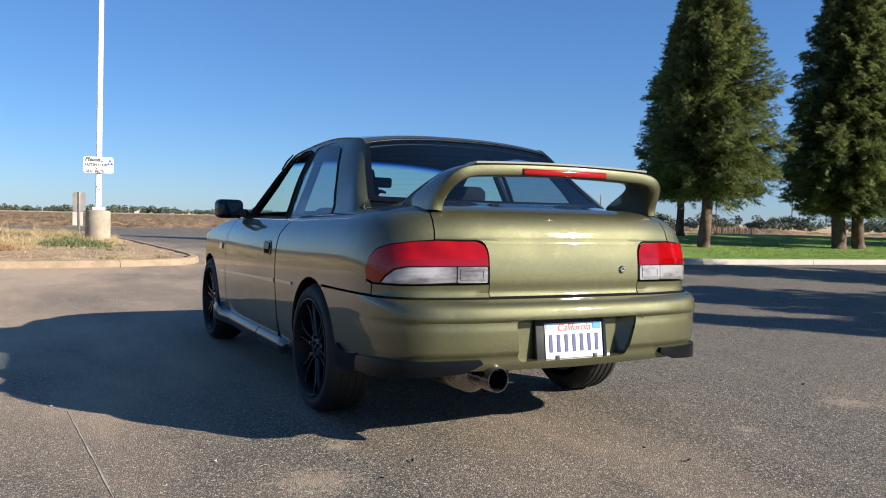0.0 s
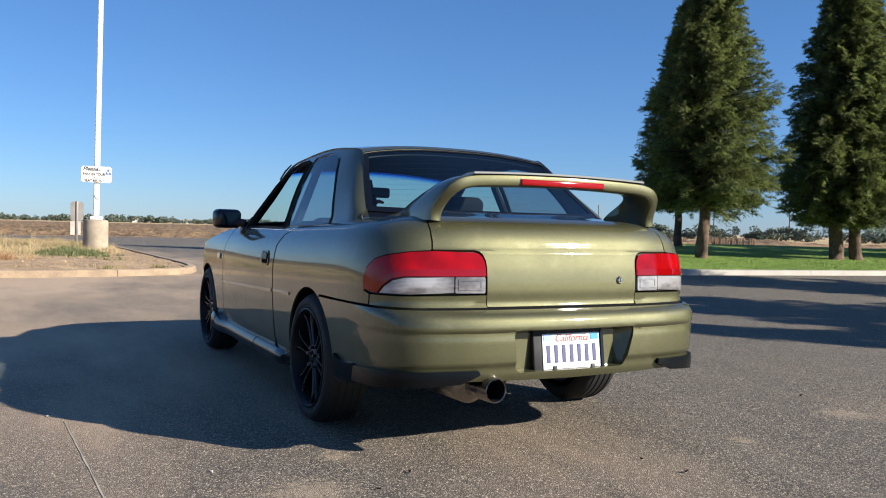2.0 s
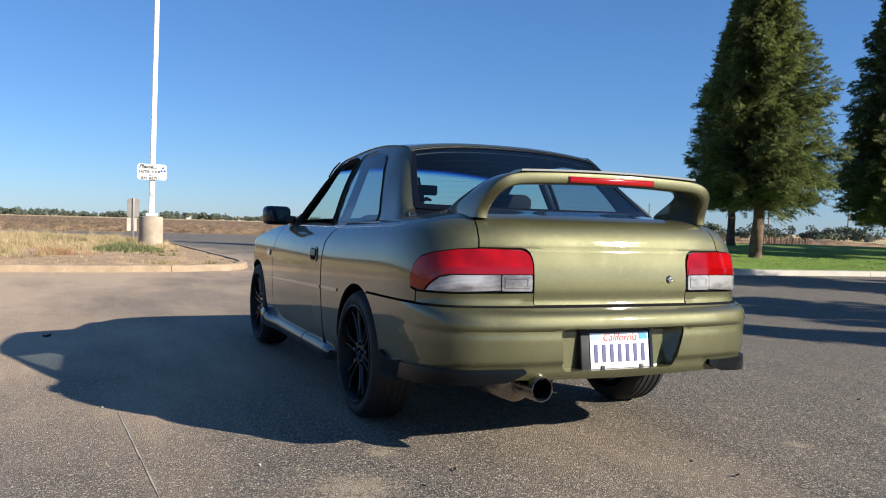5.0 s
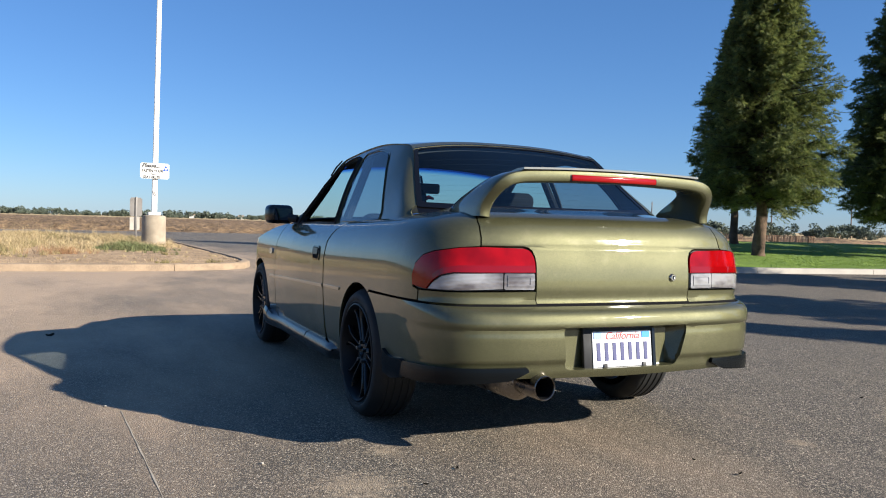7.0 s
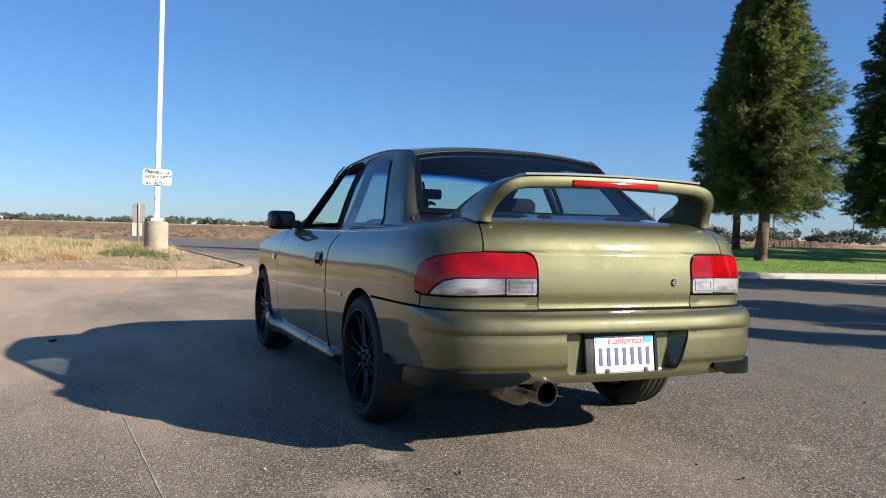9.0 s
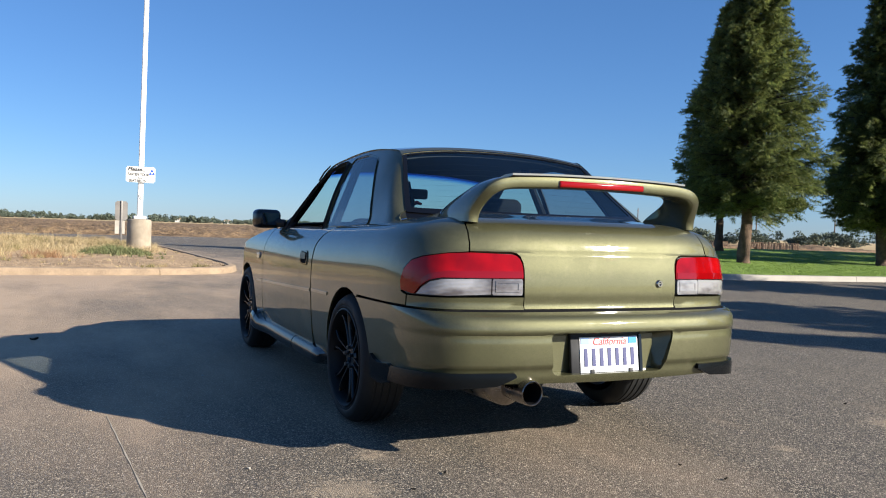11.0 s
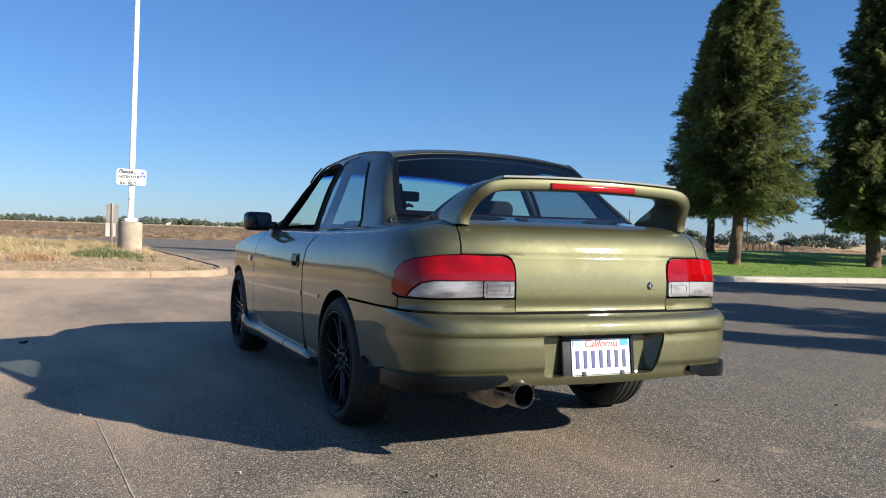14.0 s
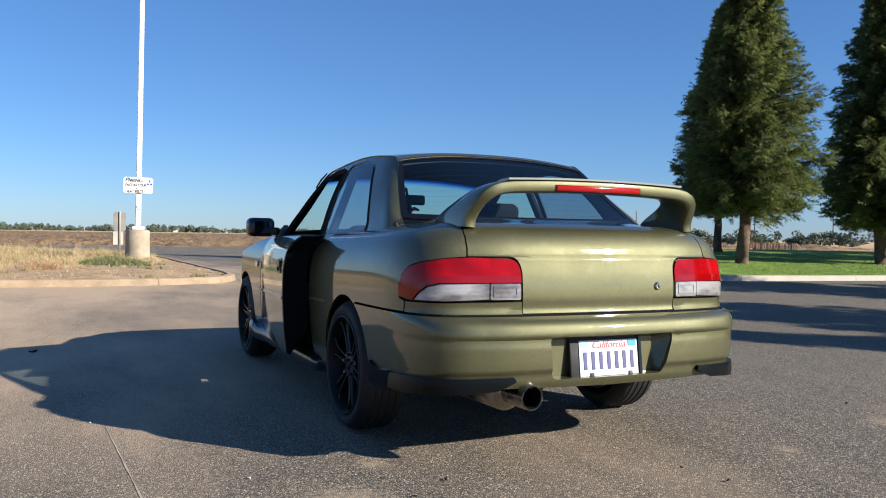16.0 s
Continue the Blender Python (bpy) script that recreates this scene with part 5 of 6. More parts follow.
def cabin():
    ws = [(-0.955, 0.12), (-0.955, 1.93), (0.955, 1.93), (0.955, 0.12)]
    rg = [(-0.978, 6.05), (-0.978, 8.02), (0.978, 8.02), (0.978, 6.05)]
    roof = [(-1.0, 0.0), (1.0, 0.0), (1.0, 8.0), (-1.0, 8.0)]
    body = panel("roof", top_skin, roof, PAINT, CAR, holes=[rounded(ws, 0.05), rounded(rg, 0.05)], step=(0.07, 0.2), edge=0.0, flip=True, label="painted roof and pillars")
    grow = lambda poly, d, e: [(u * d, 4 + (v - 4) * e) for u, v in poly]
    panel("windscreen_seal", top_skin, rounded(grow(ws, 1.015, 1.012), 0.06), BLACK_TRIM, CAR, holes=[rounded(grow(ws, 0.975, 0.985), 0.06)], step=(0.1, 0.2), edge=0.01, off=0.004, flip=True)
    panel("rear_window_seal", top_skin, rounded(grow(rg, 1.022, 1.004), 0.04), FRIT, CAR, holes=[rounded([(-0.960, 6.10), (-0.960, 7.82), (0.960, 7.82), (0.960, 6.10)], 0.05)], step=(0.1, 0.2), edge=0.006, off=0.003, flip=True)
    panel("rear_window_trim", top_skin, [(-0.985, 6.00), (0.985, 6.00), (0.985, 6.022), (-0.985, 6.022)], CHROME, CAR, step=(0.08, 0.05), edge=0.006, off=0.007, flip=True, label="thin bright strip over the rear window")
    w = panel("windscreen", top_skin, [(-0.955, 0.12), (0.955, 0.12), (0.955, 1.66), (-0.955, 1.66)], GLASS, CAR, step=(0.1, 0.2), edge=0, flip=True, label="clear windscreen with a blue shade band")
    for k, (a, b) in enumerate(((1.66, 1.70), (1.70, 1.74), (1.74, 1.78), (1.78, 1.93))):
        panel("shade_band", top_skin, [(-0.955, a), (0.955, a), (0.955, b), (-0.955, b)], SHADE[k], w, step=(0.1, 0.2), edge=0, flip=True, label="blue shade band along the top")
    panel("window_cowl", top_skin, [(-1.0, 7.94), (1.0, 7.94), (1.0, 9.0), (-1.0, 9.0)], FRIT, CAR, step=(0.08, 0.2), edge=0, off=-0.002, flip=True, label="black strip under the rear window")
    r = panel("rear_window", top_skin, rg, GLASS_REAR, CAR, step=(0.1, 0.15), edge=0, flip=True, label="tinted rear window with fine heater lines")
    for k in range(9):
        t = 6.5 + 0.15 * k
        panel("heater_line", top_skin, [(-0.88, t), (0.88, t), (0.88, t + 0.003), (-0.88, t + 0.003)], BLACK_TRIM, r, step=(0.16, 0.1), edge=0, off=-0.003, flip=True)
    head = lambda v, t: tuple(Vector(top_skin(v, t)) - Vector((0, 0, 0.03)))
    panel("headliner", head, [(-0.97, 2.0), (0.97, 2.0), (0.97, 6.0), (-0.97, 6.0)], LINER, CAR, step=(0.15, 0.3), edge=0, flip=True)
    for s in (1, -1):
        fn = (lambda t, v: flank(t, v, 1)) if s > 0 else (lambda t, v: flank(t, v, -1))
        fp = s < 0
        poly = [(0.0, -0.06), (8.0, -0.06), (8.0, 1.0), (0.0, 1.0)]
        # painted flank: pillar at the tail, rail over the windows
        yz = rounded([(0.686, 0.88), (0.692, 1.10), (0.71, 1.322), (0.92, 1.316), (1.09, 1.274), (1.30, 1.172), (1.47, 1.02), (1.60, 0.88)], 0.05, 3)
        big_front = [(t, -0.1 if z < 0.92 else v) for (y, z), (t, v) in ((p, flank_tv(*p)) for p in yz)]
        panel("pillar", fn, [(0.0, -0.06), (0.0, 1.0), (8.0, 1.0), (8.0, -0.06)], PAINT, CAR, holes=[big_front, QUARTER_WIN], step=(0.2, 0.08), edge=0.006, flip=fp)
        panel("door_opening_seal", fn, big_front, BLACK_TRIM, CAR, holes=[FRONT_WIN], step=(0.2, 0.1), edge=0.012, off=-0.004, flip=fp)
        q = panel("quarter_window", fn, QUARTER_WIN, GLASS_DARK, CAR, step=(0.2, 0.2), edge=0, off=-0.002, flip=fp, label="fixed smoked quarter window")
        c = (sum(p[0] for p in QUARTER_WIN) / len(QUARTER_WIN), sum(p[1] for p in QUARTER_WIN) / len(QUARTER_WIN))
        inn = [(c[0] + (t - c[0]) * 0.93, c[1] + (v - c[1]) * 0.93) for t, v in QUARTER_WIN]
        out = [(c[0] + (t - c[0]) * 1.05, c[1] + (v - c[1]) * 1.05) for t, v in QUARTER_WIN]
        panel("window_seal", fn, out, BLACK_TRIM, q, holes=[inn], step=(0.2, 0.1), edge=0.006, off=0.004, flip=fp)
        panel("belt_trim", fn, [(0.9, -0.02), (5.3, -0.02), (5.3, 0.035), (0.9, 0.035)], BLACK_TRIM, CAR, step=(0.2, 0.05), edge=0.006, off=0.004, flip=fp)
        bm = bmesh.new()
        a, b = Vector(flank(1.55, 1.02, s)), Vector(flank(2.1, 1.02, s))
        n = Vector((s * 0.5, 0.3, 0.8)).normalized() * 0.012
        tube(bm, [a + n, (a + b) / 2 + n * 1.5, b + n], [0.005, 0.006, 0.004], 8)
        part("roof_moulding", bm, BLACK_TRIM, CAR)


cabin()


# ---- interior ----
def seat(x, y, name="front_seat"):
    bm = bmesh.new()
    box(bm, (x - 0.25, y - 0.05, 0.40), (x + 0.25, y + 0.50, 0.60), 0.06, 3)
    s = part(name, bm, CLOTH, CAR, "charcoal cloth front seat")
    bm = bmesh.new()
    box(bm, (-0.245, -0.07, 0.0), (0.245, 0.07, 0.52), 0.065, 4, Matrix.Translation((x, y - 0.02, 0.50)) @ Matrix.Rotation(radians(18), 4, "X"))
    part("backrest", bm, CLOTH, s)
    bm = bmesh.new()
    box(bm, (-0.135, -0.05, 0.0), (0.135, 0.05, 0.17), 0.05, 4, Matrix.Translation((x, y - 0.185, 0.985)) @ Matrix.Rotation(radians(12), 4, "X"))
    part("headrest", bm, CLOTH, s)


def interior():
    seat(-0.36, 0.86)
    seat(0.36, 0.86)
    bm = bmesh.new()
    box(bm, (-0.62, -0.02, 0.40), (0.62, 0.42, 0.58), 0.06, 3)
    b = part("rear_bench", bm, CLOTH, CAR)
    bm = bmesh.new()
    box(bm, (-0.60, -0.06, 0.0), (0.60, 0.06, 0.46), 0.05, 3, Matrix.Translation((0, -0.02, 0.52)) @ Matrix.Rotation(radians(20), 4, "X"))
    part("backrest", bm, CLOTH, b)
    bm = bmesh.new()
    box(bm, (-0.64, -0.46, 0.955), (0.64, -0.14, 0.985), 0.012)
    part("parcel_shelf", bm, CLOTH, CAR)
    bm = bmesh.new()
    box(bm, (-0.68, 1.45, 0.62), (0.68, 1.92, 0.915), 0.07, 4)
    box(bm, (-0.56, 1.40, 0.80), (-0.16, 1.60, 0.955), 0.05, 4)
    part("dashboard", bm, CLOTH, CAR)
    bm = bmesh.new()
    ring = [Vector((0.185 * math.cos(2 * math.pi * i / 28), 0.185 * math.sin(2 * math.pi * i / 28), 0)) for i in range(29)]
    m = Matrix.Translation((-0.36, 1.30, 0.80)) @ Matrix.Rotation(radians(66), 4, "X")
    tube(bm, [m @ p for p in ring], 0.015, 8, False)
    for a in (0, 180, 270):
        tube(bm, [m @ Vector((0, 0, -0.01)), m @ Vector((0.18 * math.cos(radians(a)), 0.18 * math.sin(radians(a)), 0))], 0.014, 6)
    part("steering_wheel", bm, BLACK_TRIM, CAR)
    bm = bmesh.new()
    box(bm, (-0.115, -0.02, -0.035), (0.115, 0.02, 0.035), 0.016, 3, Matrix.Translation((0.060, 1.38, 1.187)))
    tube(bm, [(0.060, 1.40, 1.19), (0.060, 1.44, 1.27)], 0.01, 6)
    part("inside_mirror", bm, BLACK_TRIM, CAR)
    bm = bmesh.new()
    tube(bm, [(0.045, 1.36, 1.095), (0.06, 1.36, 1.115), (0.09, 1.36, 1.128), (0.125, 1.36, 1.118)], [0.010, 0.014, 0.014, 0.008], 10)
    tube(bm, [(0.075, 1.37, 1.12), (0.070, 1.375, 1.16)], 0.002, 6)
    part("red_ornament", bm, RED_CLOTH, CAR, "small red ornament hanging from the mirror")
    bm = bmesh.new()
    box(bm, (-0.022, 1.345, 1.235), (0.004, 1.355, 1.295), 0.004)
    tube(bm, [(-0.008, 1.352, 1.29), (0.05, 1.42, 1.275)], 0.002, 6)
    part("hanging_tag", bm, RED_CLOTH, CAR, "small red hanging tag")
    # belt pillars inside
    for s in (1, -1):
        bm = bmesh.new()
        a, b = flank(3.55, -0.1, s), flank(3.5, 0.98, s)
        tube(bm, [Vector(a) - Vector((s * 0.035, 0, 0)), Vector(b) - Vector((s * 0.03, 0, 0))], [0.026, 0.022], 8)
        part("inner_pillar", bm, CLOTH, CAR)


interior()


# ---- wheels ----
def wheel(x, y, s):
    """A wheel that faces outwards to the side s."""
    m = Matrix.Translation((x, y, 0.3125)) @ Matrix.Rotation(radians(90 * s), 4, "Y")
    bm = bmesh.new()
    R, w = 0.3125, 0.104
    prof = [(0.236, -w + 0.004), (0.245, -w - 0.004), (0.265, -w - 0.008), (0.288, -w + 0.002), (0.303, -w + 0.018), (R - 0.002, -w + 0.034)]
    for g in (-0.052, -0.018, 0.018, 0.052):
        prof += [(R, g - 0.006), (R - 0.004, g - 0.004), (R - 0.004, g + 0.004), (R, g + 0.006)]
    prof += [(R - 0.002, w - 0.034), (0.303, w - 0.018), (0.292, w - 0.004), (0.288, w + 0.001), (0.284, w + 0.004), (0.268, w + 0.008), (0.256, w + 0.007), (0.252, w + 0.004), (0.248, w + 0.006), (0.242, w + 0.003), (0.236, w - 0.006)]
    lathe(bm, prof, 56, m, True)
    root = part("wheel", bm, TYRE, CAR, "wide black tyre on a satin black multi-spoke rim")
    bm = bmesh.new()
    lathe(bm, [(0.237, -w), (0.237, w - 0.004), (0.240, w + 0.006), (0.233, w + 0.009), (0.225, w), (0.219, w - 0.02), (0.212, w - 0.045), (0.205, 0.0), (0.205, -w)], 56, m)
    part("rim", bm, BARREL, root)
    bm = bmesh.new()
    face = w - 0.020
    lathe(bm, [(0.0, face - 0.02), (0.026, face - 0.018), (0.030, face - 0.004), (0.060, face - 0.006), (0.068, face - 0.016), (0.07, face - 0.05)], 36, m)
    for i in range(6):
        a0 = 2 * math.pi * i / 6 + 0.26
        for d in (-1, 1):
            pts = []
            for r, da in ((0.060, 0.200), (0.084, 0.178), (0.120, 0.150), (0.165, 0.150), (0.20, 0.185), (0.222, 0.265)):
                a = a0 + d * da * (0.075 / r) ** 0.35 * 1.2
                pts.append((r * math.cos(a), r * math.sin(a), face - 0.010 + 0.012 * (r / 0.2) ** 2))
            prev = None
            for k, p in enumerate(pts):
                tdir = (Vector(pts[min(k + 1, 5)]) - Vector(pts[max(k - 1, 0)])).normalized()
                sd = tdir.cross(Vector((0, 0, 1))).normalized() * (0.0062 if k < 5 else 0.010)
                ring = [bm.verts.new(m @ (Vector(p) + q)) for q in (sd, sd * 0.6 + Vector((0, 0, 0.004)), -sd * 0.6 + Vector((0, 0, 0.004)), -sd, -sd * 0.8 - Vector((0, 0, 0.03)), sd * 0.8 - Vector((0, 0, 0.03)))]
                if prev:
                    for q in range(6):
                        bm.faces.new((prev[q], prev[(q + 1) % 6], ring[(q + 1) % 6], ring[q]))
                prev = ring
    bmesh.ops.recalc_face_normals(bm, faces=bm.faces)
    part("spokes", bm, RIM, root, "twin-spoke satin black alloy centre")
    for i in range(5):
        bm = bmesh.new()
        a = 2 * math.pi * i / 5
        bmesh.ops.create_cone(bm, cap_ends=True, segments=6, radius1=0.011, radius2=0.009, depth=0.02, matrix=m @ Matrix.Translation((0.048 * math.cos(a), 0.048 * math.sin(a), face)))
        part("lug_nut", bm, STEEL, root, smooth=False)
    bm = bmesh.new()
    lathe(bm, [(0.0, -0.01), (0.13, -0.01), (0.135, 0.0), (0.13, 0.012), (0.0, 0.014)], 40, m)
    part("brake_disc", bm, GREY_METAL, root)


wheel(-0.734, 0.0, -1)
wheel(0.734, 0.0, 1)
wheel(-0.706, 2.52, -1)
wheel(0.706, 2.52, 1)


# ---- rear wing ----
def wing():
    path = [(0.568, 0.985), (0.564, 1.03), (0.552, 1.075), (0.530, 1.112), (0.492, 1.138), (0.44, 1.150), (0.38, 1.155), (0.20, 1.162), (0.0, 1.165)]
    arc = [(i, p) for i, p in enumerate(path)]
    path = [(lut([(i, p[0]) for i, p in arc], k / 4), lut([(i, p[1]) for i, p in arc], k / 4)) for k in range(4 * len(path) - 3)]
    full = [(-x, z) for x, z in path[:-1]] + path[::-1]
    bm = bmesh.new()
    rings = []
    for i, (x, z) in enumerate(full):
        a, b = full[max(i - 1, 0)], full[min(i + 1, len(full) - 1)]
        d = Vector((b[0] - a[0], 0, b[1] - a[1])).normalized()
        n = Vector((-d.z, 0, d.x))
        leg = ease(-z, -1.15, -1.0)
        y0, y1 = -0.895 + 0.085 * leg, -0.690 + 0.24 * leg
        th = 0.026 + 0.003 * leg
        sec = []
        for c, h in ((0.015, -0.75), (0.0, -0.45), (0.0, 0.45), (0.015, 0.8), (0.05, 0.98), (0.12, 1.04), (0.35, 1.05), (0.55, 0.95), (0.75, 0.72), (0.93, 0.35), (1.0, 0.08), (0.97, -0.25), (0.7, -0.75), (0.35, -1.0), (0.12, -1.0), (0.05, -0.92)):
            y = y0 + (y1 - y0) * c
            sec.append(bm.verts.new(Vector((x, y, z)) + n * (th * h)))
        rings.append(sec)
    for a, b in zip(rings, rings[1:]):
        for k in range(len(a)):
            j = (k + 1) % len(a)
            bm.faces.new((a[k], b[k], b[j], a[j]))
    bm.faces.new(rings[0])
    bm.faces.new(rings[-1][::-1])
    bmesh.ops.recalc_face_normals(bm, faces=bm.faces)
    root = part("rear_wing", bm, PAINT, CAR, "painted arched rear wing with a grey lip")
    bm = bmesh.new()
    rings = []
    for i in range(17):
        x = -0.445 + 0.89 * i / 16
        z = 1.176 + 0.010 * (1 - (x / 0.445) ** 2)
        rings.append([bm.verts.new((x, y, zz + z)) for y, zz in ((-0.902, 0.004), (-0.902, 0.012), (-0.84, 0.010), (-0.80, 0.002), (-0.80, -0.008), (-0.84, -0.006))])
    for a, b in zip(rings, rings[1:]):
        for k in range(6):
            j = (k + 1) % 6
            bm.faces.new((a[k], b[k], b[j], a[j]))
    bm.faces.new(rings[0])
    bm.faces.new(rings[-1][::-1])
    bmesh.ops.recalc_face_normals(bm, faces=bm.faces)
    part("wing_lip", bm, GREY_LIP, root, "grey wing lip strip")
    bm = bmesh.new()
    box(bm, (-0.225, -0.897, 1.139), (0.225, -0.86, 1.172), 0.008, 3)
    part("lamp_frame", bm, BLACK_TRIM, root)
    bm = bmesh.new()
    box(bm, (-0.218, -0.903, 1.142), (0.218, -0.87, 1.169), 0.008, 3)
    part("brake_lamp", bm, LENS_BRAKE, root, "long red high brake lamp")


wing()


def exhaust():
    bm = bmesh.new()
    m = Matrix.Translation((-0.395, -1.03, 0.312)) @ Matrix.Rotation(radians(-90), 4, "X") @ Matrix.Rotation(radians(-4), 4, "Y")
    lathe(bm, [(0.044, 0.012), (0.0445, 0.0), (0.047, -0.003), (0.050, 0.0), (0.051, 0.02), (0.051, 0.15), (0.078, 0.175), (0.085, 0.19), (0.085, 0.5), (0.07, 0.53), (0.0, 0.53)], 36, m)
    root = part("exhaust", bm, STEEL, CAR, "round polished steel exhaust tip and muffler")
    bm = bmesh.new()
    lathe(bm, [(0.0, 0.12), (0.0435, 0.12), (0.0435, 0.005)], 30, m)
    part("pipe_bore", bm, INNER_BLACK, root)
    bm = bmesh.new()
    tube(bm, [(-0.30, -0.93, 0.36), (-0.31, -0.95, 0.34), (-0.33, -0.96, 0.315)], 0.014, 8)
    part("hanger", bm, BLACK_TRIM, root)


exhaust()


def number_plate():
    m = Matrix.Translation((0.0, -0.986, 0.449)) @ Matrix.Rotation(radians(-8), 4, "X")
    bm = bmesh.new()
    box(bm, (-0.19, 0.0, -0.088), (0.168, 0.02, 0.092), 0.006, 2, m)
    p = part("plate_holder", bm, BLACK_TRIM, CAR, "black number plate holder")
    bm = bmesh.new()
    box(bm, (-0.147, -0.004, -0.073), (0.147, 0.002, 0.073), 0.0, 2, m)
    plate = part("number_plate", bm, PLATE_WHITE, p, "white number plate with dark bars", smooth=False)
    face = m @ Matrix.Translation((0, -0.0055, 0)) @ Matrix.Rotation(radians(90), 4, "X")
    for i in range(7):
        bm = bmesh.new()
        x = -0.120 + i * 0.0395
        box(bm, (x - 0.009, -0.0062, -0.048), (x + 0.009, -0.0038, 0.026), 0.0008, 1, m)
        part("bar", bm, PLATE_INK, plate, smooth=False)
    t = text_mesh(plate, "California", 0.044, face @ Matrix.Translation((0.0, 0.040, 0)), PLATE_RED, shear=0.3, extrude=0.0006, bold=0.0)
    for x0, x1, mt in ((-0.142, -0.102, PLATE_SKY), (0.100, 0.141, PLATE_BLUE)):
        bm = bmesh.new()
        box(bm, (x0, -0.0062, 0.044), (x1, -0.0038, 0.069), 0, 1, m)
        part("sticker", bm, mt, plate, smooth=False)
    for x in (-0.09, 0.105):
        bm = bmesh.new()
        box(bm, (x - 0.01, -0.009, -0.083), (x + 0.01, -0.003, -0.060), 0.003, 2, m)
        part("clip", bm, BLACK_TRIM, plate)
    bm = bmesh.new()
    box(bm, (-0.154, -0.006, -0.082), (0.168, -0.002, -0.074), 0, 1, m)
    box(bm, (0.154, -0.006, -0.082), (0.168, -0.002, 0.080), 0, 1, m)
    part("holder_rim", bm, BLACK_GLOSS, p, smooth=False)


number_plate()


# ---- door ----
HINGE = (-0.800, 1.925, 0.0)


def door(s, name):
    """A frameless door with its mirror, hung at its front edge."""
    h = Vector((HINGE[0] * -s, HINGE[1], 0)) if s > 0 else Vector(HINGE)
    piv = new(name)
    piv.empty_display_size = 0.1
    piv.parent = CAR
    piv.location = h
    f = (lambda p: p) if s > 0 else mirrored
    fn = lambda u, v: tuple(Vector(skin(u, v)) - h)
    Y = SEAM_Y
    poly = [(side(Y + 0.0), 0.30), (side(Y + 0.06), 0.268), (side(NOSE_Y - 0.08), 0.268), (side(NOSE_Y), 0.30), (side(NOSE_Y), 0.70), (side(1.89), 0.80), (side(1.81), 0.88), (side(1.785), 0.918),
            (side(1.2), 0.928), (side(Y - 0.17), 0.936), (side(Y - 0.08), 0.90), (side(Y - 0.01), 0.84), (side(Y + 0.012), 0.74), (side(Y + 0.012), 0.60), (side(Y), 0.42)]
    panel("door_skin", fn, f(poly), PAINT, piv, step=(0.06, 0.025), edge=0.010, label="painted door skin")
    inn = lambda u, v: tuple(Vector(skin(u, v)) - h - Vector((s * 0.11 * ease(v, 0.28, 0.4) + s * 0.02, 0, 0)))
    panel("door_card", inn, f(poly), INNER_BLACK, piv, step=(0.2, 0.1), edge=0.0, label="black inner door card")
    # rear edge and sill closing strips
    bm = bmesh.new()
    rim = [(Y + 0.03, 0.280), (Y - 0.003, 0.30), (Y - 0.003, 0.42), (Y + 0.009, 0.60), (Y + 0.009, 0.74), (Y - 0.013, 0.84), (Y - 0.083, 0.90), (Y - 0.165, 0.933)]
    a = [bm.verts.new(Vector(skin(s * side(y), z)) - h - Vector((s * 0.004, 0, 0))) for y, z in rim]
    b = [bm.verts.new(Vector(inn(s * side(y), z))) for y, z in rim]
    for i in range(len(rim) - 1):
        bm.faces.new((a[i], a[i + 1], b[i + 1], b[i]))
    part("door_edge", bm, INNER_BLACK, piv)
    bm = bmesh.new()
    ys = [Y - 0.15 + (1.78 - Y + 0.15) * i / 12 for i in range(13)]
    a = [bm.verts.new(Vector(skin(s * side(y), 0.930 - 0.008 * (i / 12))) - h) for i, y in enumerate(ys)]
    b = [bm.verts.new(Vector(inn(s * side(y), 0.925))) for y in ys]
    for i in range(12):
        bm.faces.new((a[i], a[i + 1], b[i + 1], b[i]))
    part("window_sill", bm, BLACK_TRIM, piv)
    panel("side_moulding", fn, f([(side(Y + 0.02), 0.580), (side(1.3), 0.564), (side(1.925), 0.545), (side(1.925), 0.561), (side(1.3), 0.580), (side(Y + 0.02), 0.598)]), MOULD, piv, step=(0.05, 0.02), edge=0.010, off=0.005)
    hp = rounded([(side(0.715), 0.722), (side(0.865), 0.722), (side(0.875), 0.806), (side(0.725), 0.806)], 0.035)
    hd = panel("handle_recess", fn, f(hp), INNER_BLACK, piv, step=(0.05, 0.03), edge=0.003, off=0.0015, label="recessed black door handle")
    panel("handle_ring", fn, f(hp), BLACK_GLOSS, hd, holes=[f(inset(hp, 0.013))], step=(0.05, 0.03), edge=0.006, off=0.005)
    panel("handle", fn, f(rounded([(side(0.742), 0.756), (side(0.848), 0.756), (side(0.850), 0.792), (side(0.744), 0.792)], 0.012)), SPAT, hd, step=(0.05, 0.02), edge=0.008, off=0.010)
    # mirror
    bm = bmesh.new()
    c = Vector((s * 0.855, 1.70, 0.985)) - h
    box(bm, (-0.090, -0.045, -0.064), (0.090, 0.065, 0.062), 0.036, 5, Matrix.Translation(c) @ Matrix.Rotation(radians(-14 * s), 4, "Z"))
    mh = part("side_mirror", bm, BLACK_GLOSS, piv, "black door mirror")
    bm = bmesh.new()
    box(bm, (-0.062, -0.0482, -0.040), (0.062, -0.040, 0.038), 0.0, 2, Matrix.Translation(c) @ Matrix.Rotation(radians(-17 * s), 4, "Z"))
    part("mirror_glass", bm, MIRROR, mh)
    bm = bmesh.new()
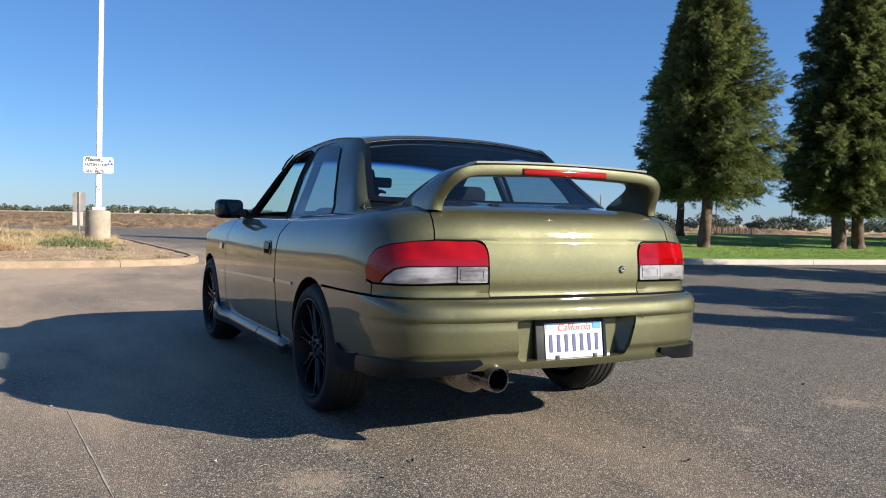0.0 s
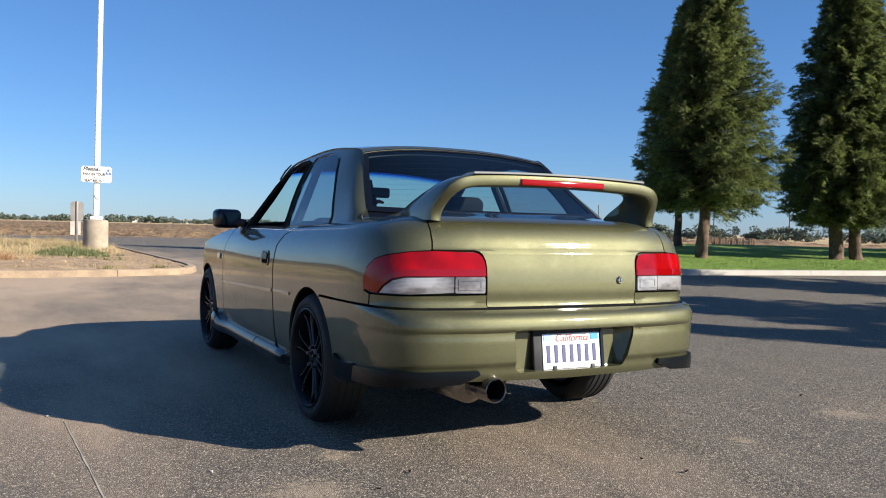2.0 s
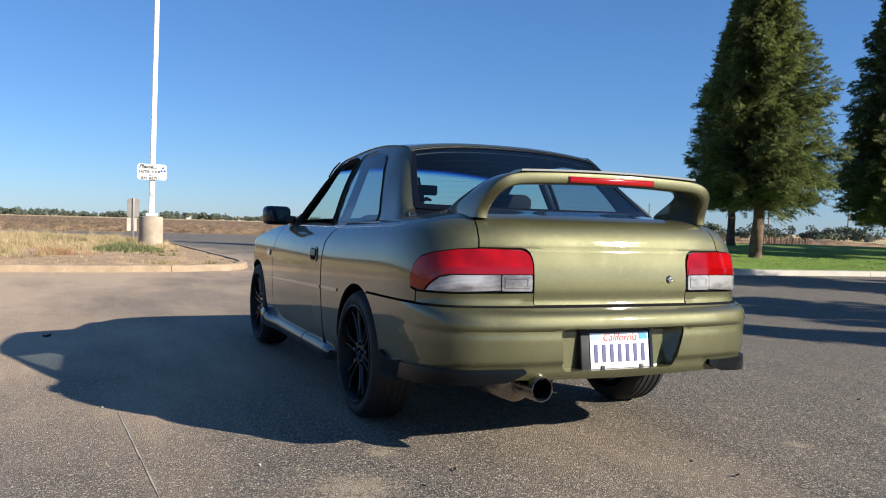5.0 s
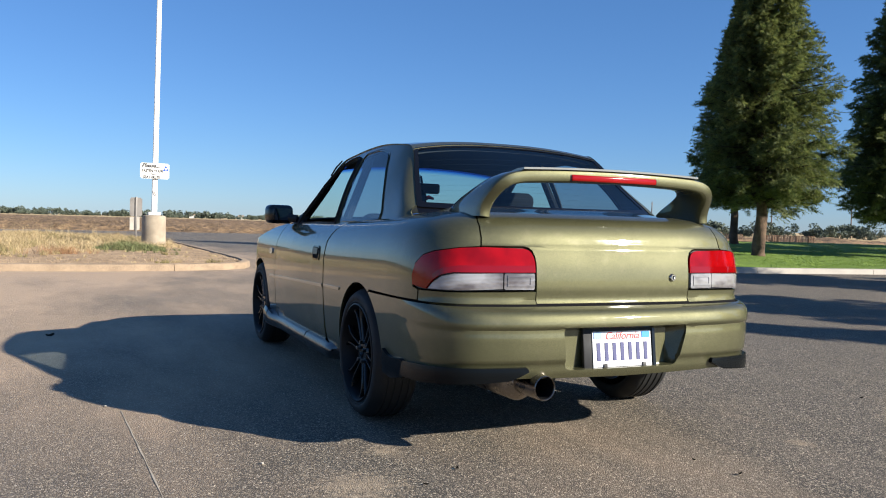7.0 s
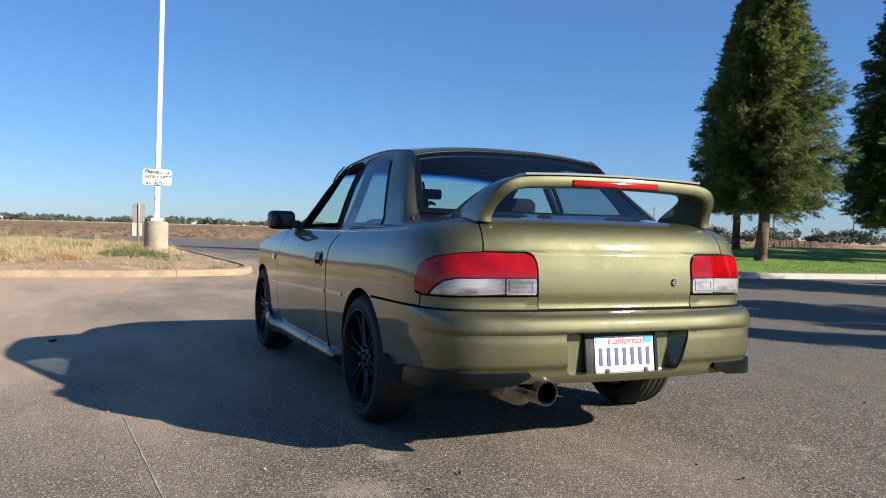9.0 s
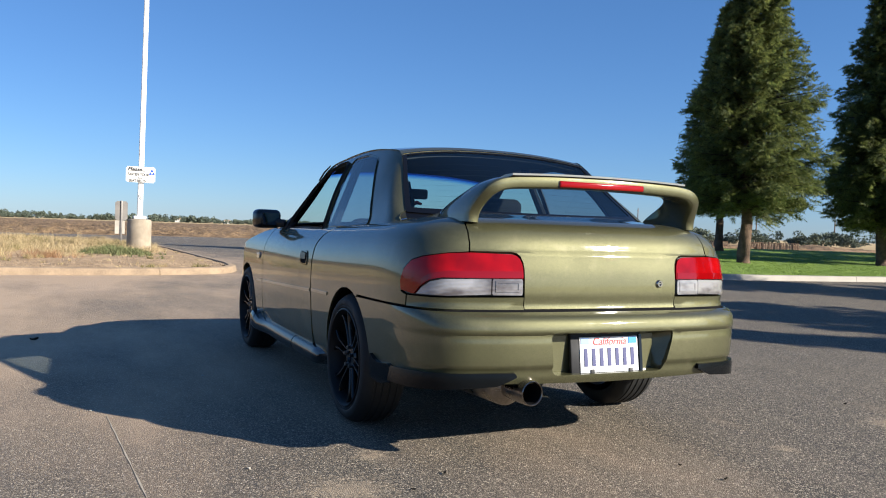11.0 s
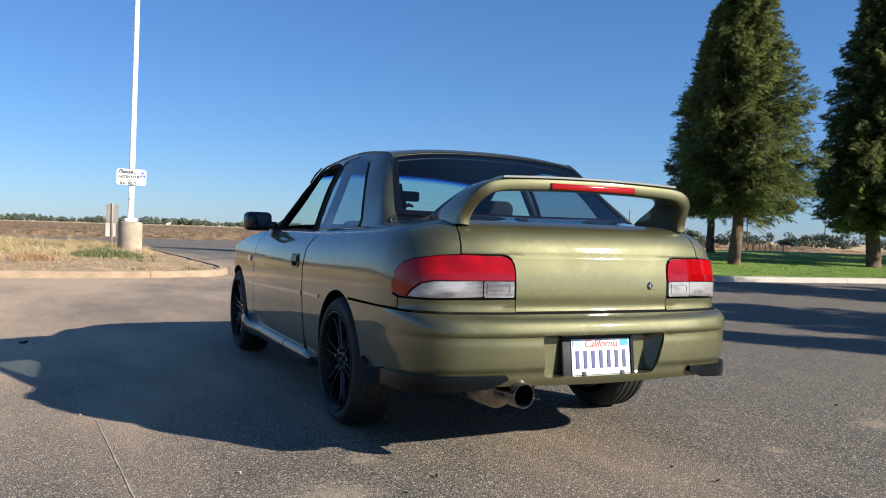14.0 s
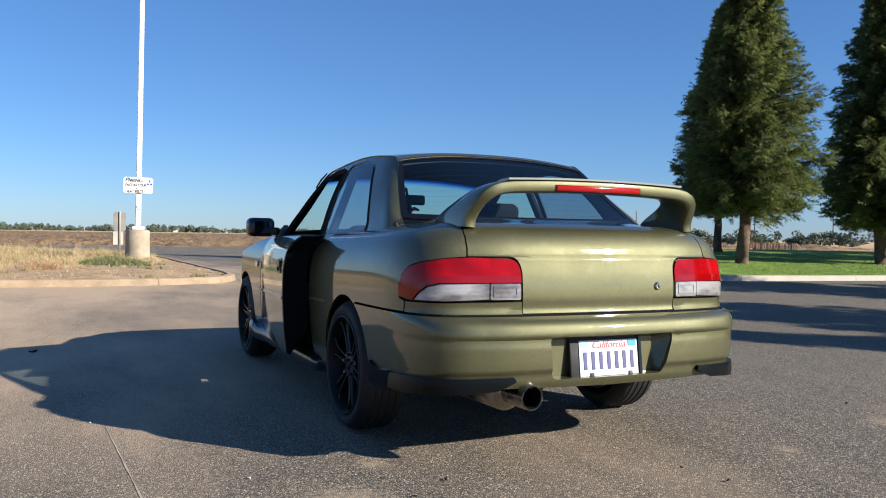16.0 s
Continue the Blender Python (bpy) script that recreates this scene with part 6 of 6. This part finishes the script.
    q = [Vector((s * 0.765, 1.50, 0.915)), Vector((s * 0.765, 1.80, 0.905)), Vector((s * 0.712, 1.62, 1.00)), Vector((s * 0.728, 1.52, 0.97))]
    va = [bm.verts.new(p - h) for p in q]
    vb = [bm.verts.new(p - h - Vector((s * 0.03, 0, 0))) for p in q]
    bm.faces.new(va)
    bm.faces.new(vb[::-1])
    for i in range(4):
        bm.faces.new((va[i], vb[i], vb[(i + 1) % 4], va[(i + 1) % 4]))
    tube(bm, [Vector((s * 0.745, 1.66, 0.955)) - h, Vector((s * 0.80, 1.69, 0.962)) - h], 0.028, 10)
    bmesh.ops.recalc_face_normals(bm, faces=bm.faces)
    part("mirror_foot", bm, BLACK_TRIM, mh)
    if s > 0:
        wf = lambda t, v: tuple(Vector(flank(t, v, 1)) - h)
        panel("side_window", wf, FRONT_WIN, GLASS, piv, step=(0.3, 0.2), edge=0, off=-0.004)
    return piv


DOOR_R = door(1, "door")
DOOR_L = door(-1, "door")
tagged(DOOR_L, "frameless door with its window lowered, swinging open")


# ---- small stones and marks on the lot ----
DEBRIS = [(0.29, -1.38, 0.6, 20), (-0.73, -0.95, 0.5, 70), (-0.92, -1.09, 0.4, 140), (2.07, -0.48, 0.6, 10), (0.25, -1.16, 0.4, 95), (-2.29, 3.11, 1.3, 25)]
def pebbles():
    rng = np.random.default_rng(17)
    first = None
    spots = [(0.53, -1.09), (1.52, -0.98), (2.85, 0.10)]
    while len(spots) < 46:
        x, y = rng.uniform(-3.5, 5.5), rng.uniform(-2.3, 6)
        if abs(x) > 1.0 or y < -1.2:
            spots.append((x, y))
    for i, (x, y) in enumerate(spots):
        if i % 12 == 0 or first is None:
            bm = bmesh.new()
            bmesh.ops.create_icosphere(bm, subdivisions=1, radius=0.012)
            for v in bm.verts:
                v.co *= rng.uniform(0.65, 1.2)
                v.co.z *= 0.6
            me = bpy.data.meshes.new("pebble")
            bm.to_mesh(me)
            bm.free()
            me.materials.append(KERB_PALE)
            first = me
        ob = new("pebble", first)
        k = rng.uniform(0.3, 0.8) if y > -1.0 or x > 0 else 0.35
        ob.matrix_basis = Matrix.LocRotScale((x, y, 0.004), Euler((0, 0, rng.uniform(0, 6))), (k, k, k))
        tagged(ob, "small pale stone lying on the asphalt", "pebble", "loose stones on the lot")


pebbles()


def debris():
    """Dry leaf scraps and tar crumbs, each a small curled flake."""
    rng = np.random.default_rng(33)
    for x, y, k, ang in DEBRIS:
        bm = bmesh.new()
        rows = []
        for i in range(5):
            u = i / 4 - 0.5
            w = 0.5 * math.sqrt(max(0.04, 1 - 3.4 * u * u))
            rows.append([bm.verts.new((u * 0.05, v * w * 0.024, 0.006 + 0.030 * u * u + 0.010 * abs(v) * rng.uniform(0.6, 1.3))) for v in (-1, 0, 1)])
        for a, b in zip(rows, rows[1:]):
            for q in range(2):
                bm.faces.new((a[q], b[q], b[q + 1], a[q + 1]))
        bmesh.ops.solidify(bm, geom=bm.faces[:], thickness=0.003)
        root = thing("leaf_scrap", pose(x, y, 0.0, 0, 0, ang) @ Matrix.Scale(k, 4), "small dark dry leaf scrap on the asphalt", "debris", "scraps on the lot")
        part("flake", bm, TWIG, root)


debris()


CRACK = grainy("crack_filler", (0.26, 0.225, 0.175), (0.46, 0.40, 0.31), 0.95, 6.0, 90.0, 0.05, 0.001)


def crack():
    verts, faces = [], []
    pts = [(-1.89, 0.42), (-1.85, -0.25), (-1.81, -0.95), (-1.74, -2.2)]
    n = 60
    for i in range(n + 1):
        y = 0.42 - 2.62 * i / n
        x = lut([(-p[1], p[0]) for p in pts], -y) + 0.002 * noise.noise((y * 8, 0, 0))
        w = 0.0026 + 0.003 * noise.noise((y * 5, 3, 0))
        verts += [(x + w, y, 0.002), (x, y, 0.0021), (x - w, y, 0.002)]
        if i:
            k = 3 * i
            faces += [(k - 3, k - 2, k + 1, k), (k - 2, k - 1, k + 2, k + 1)]
    tagged(ob_from("sealed_crack", verts, faces, CRACK, True), "thin pale sealed crack in the asphalt", "crack", "", "structure")


crack()


def motions():
    h = Vector(HINGE)
    rows = [(0.0, 0.0), (14.9, 0.0), (15.2, 0.0), (15.3, -0.6), (15.4, -1.25), (15.6, -2.75), (15.8, -4.6), (15.9, -5.6), (16.0, -6.5)]
    walk(DOOR_L, [(t, pose(h.x, h.y, h.z, 0, 0, a)) for t, a in rows])


motions()
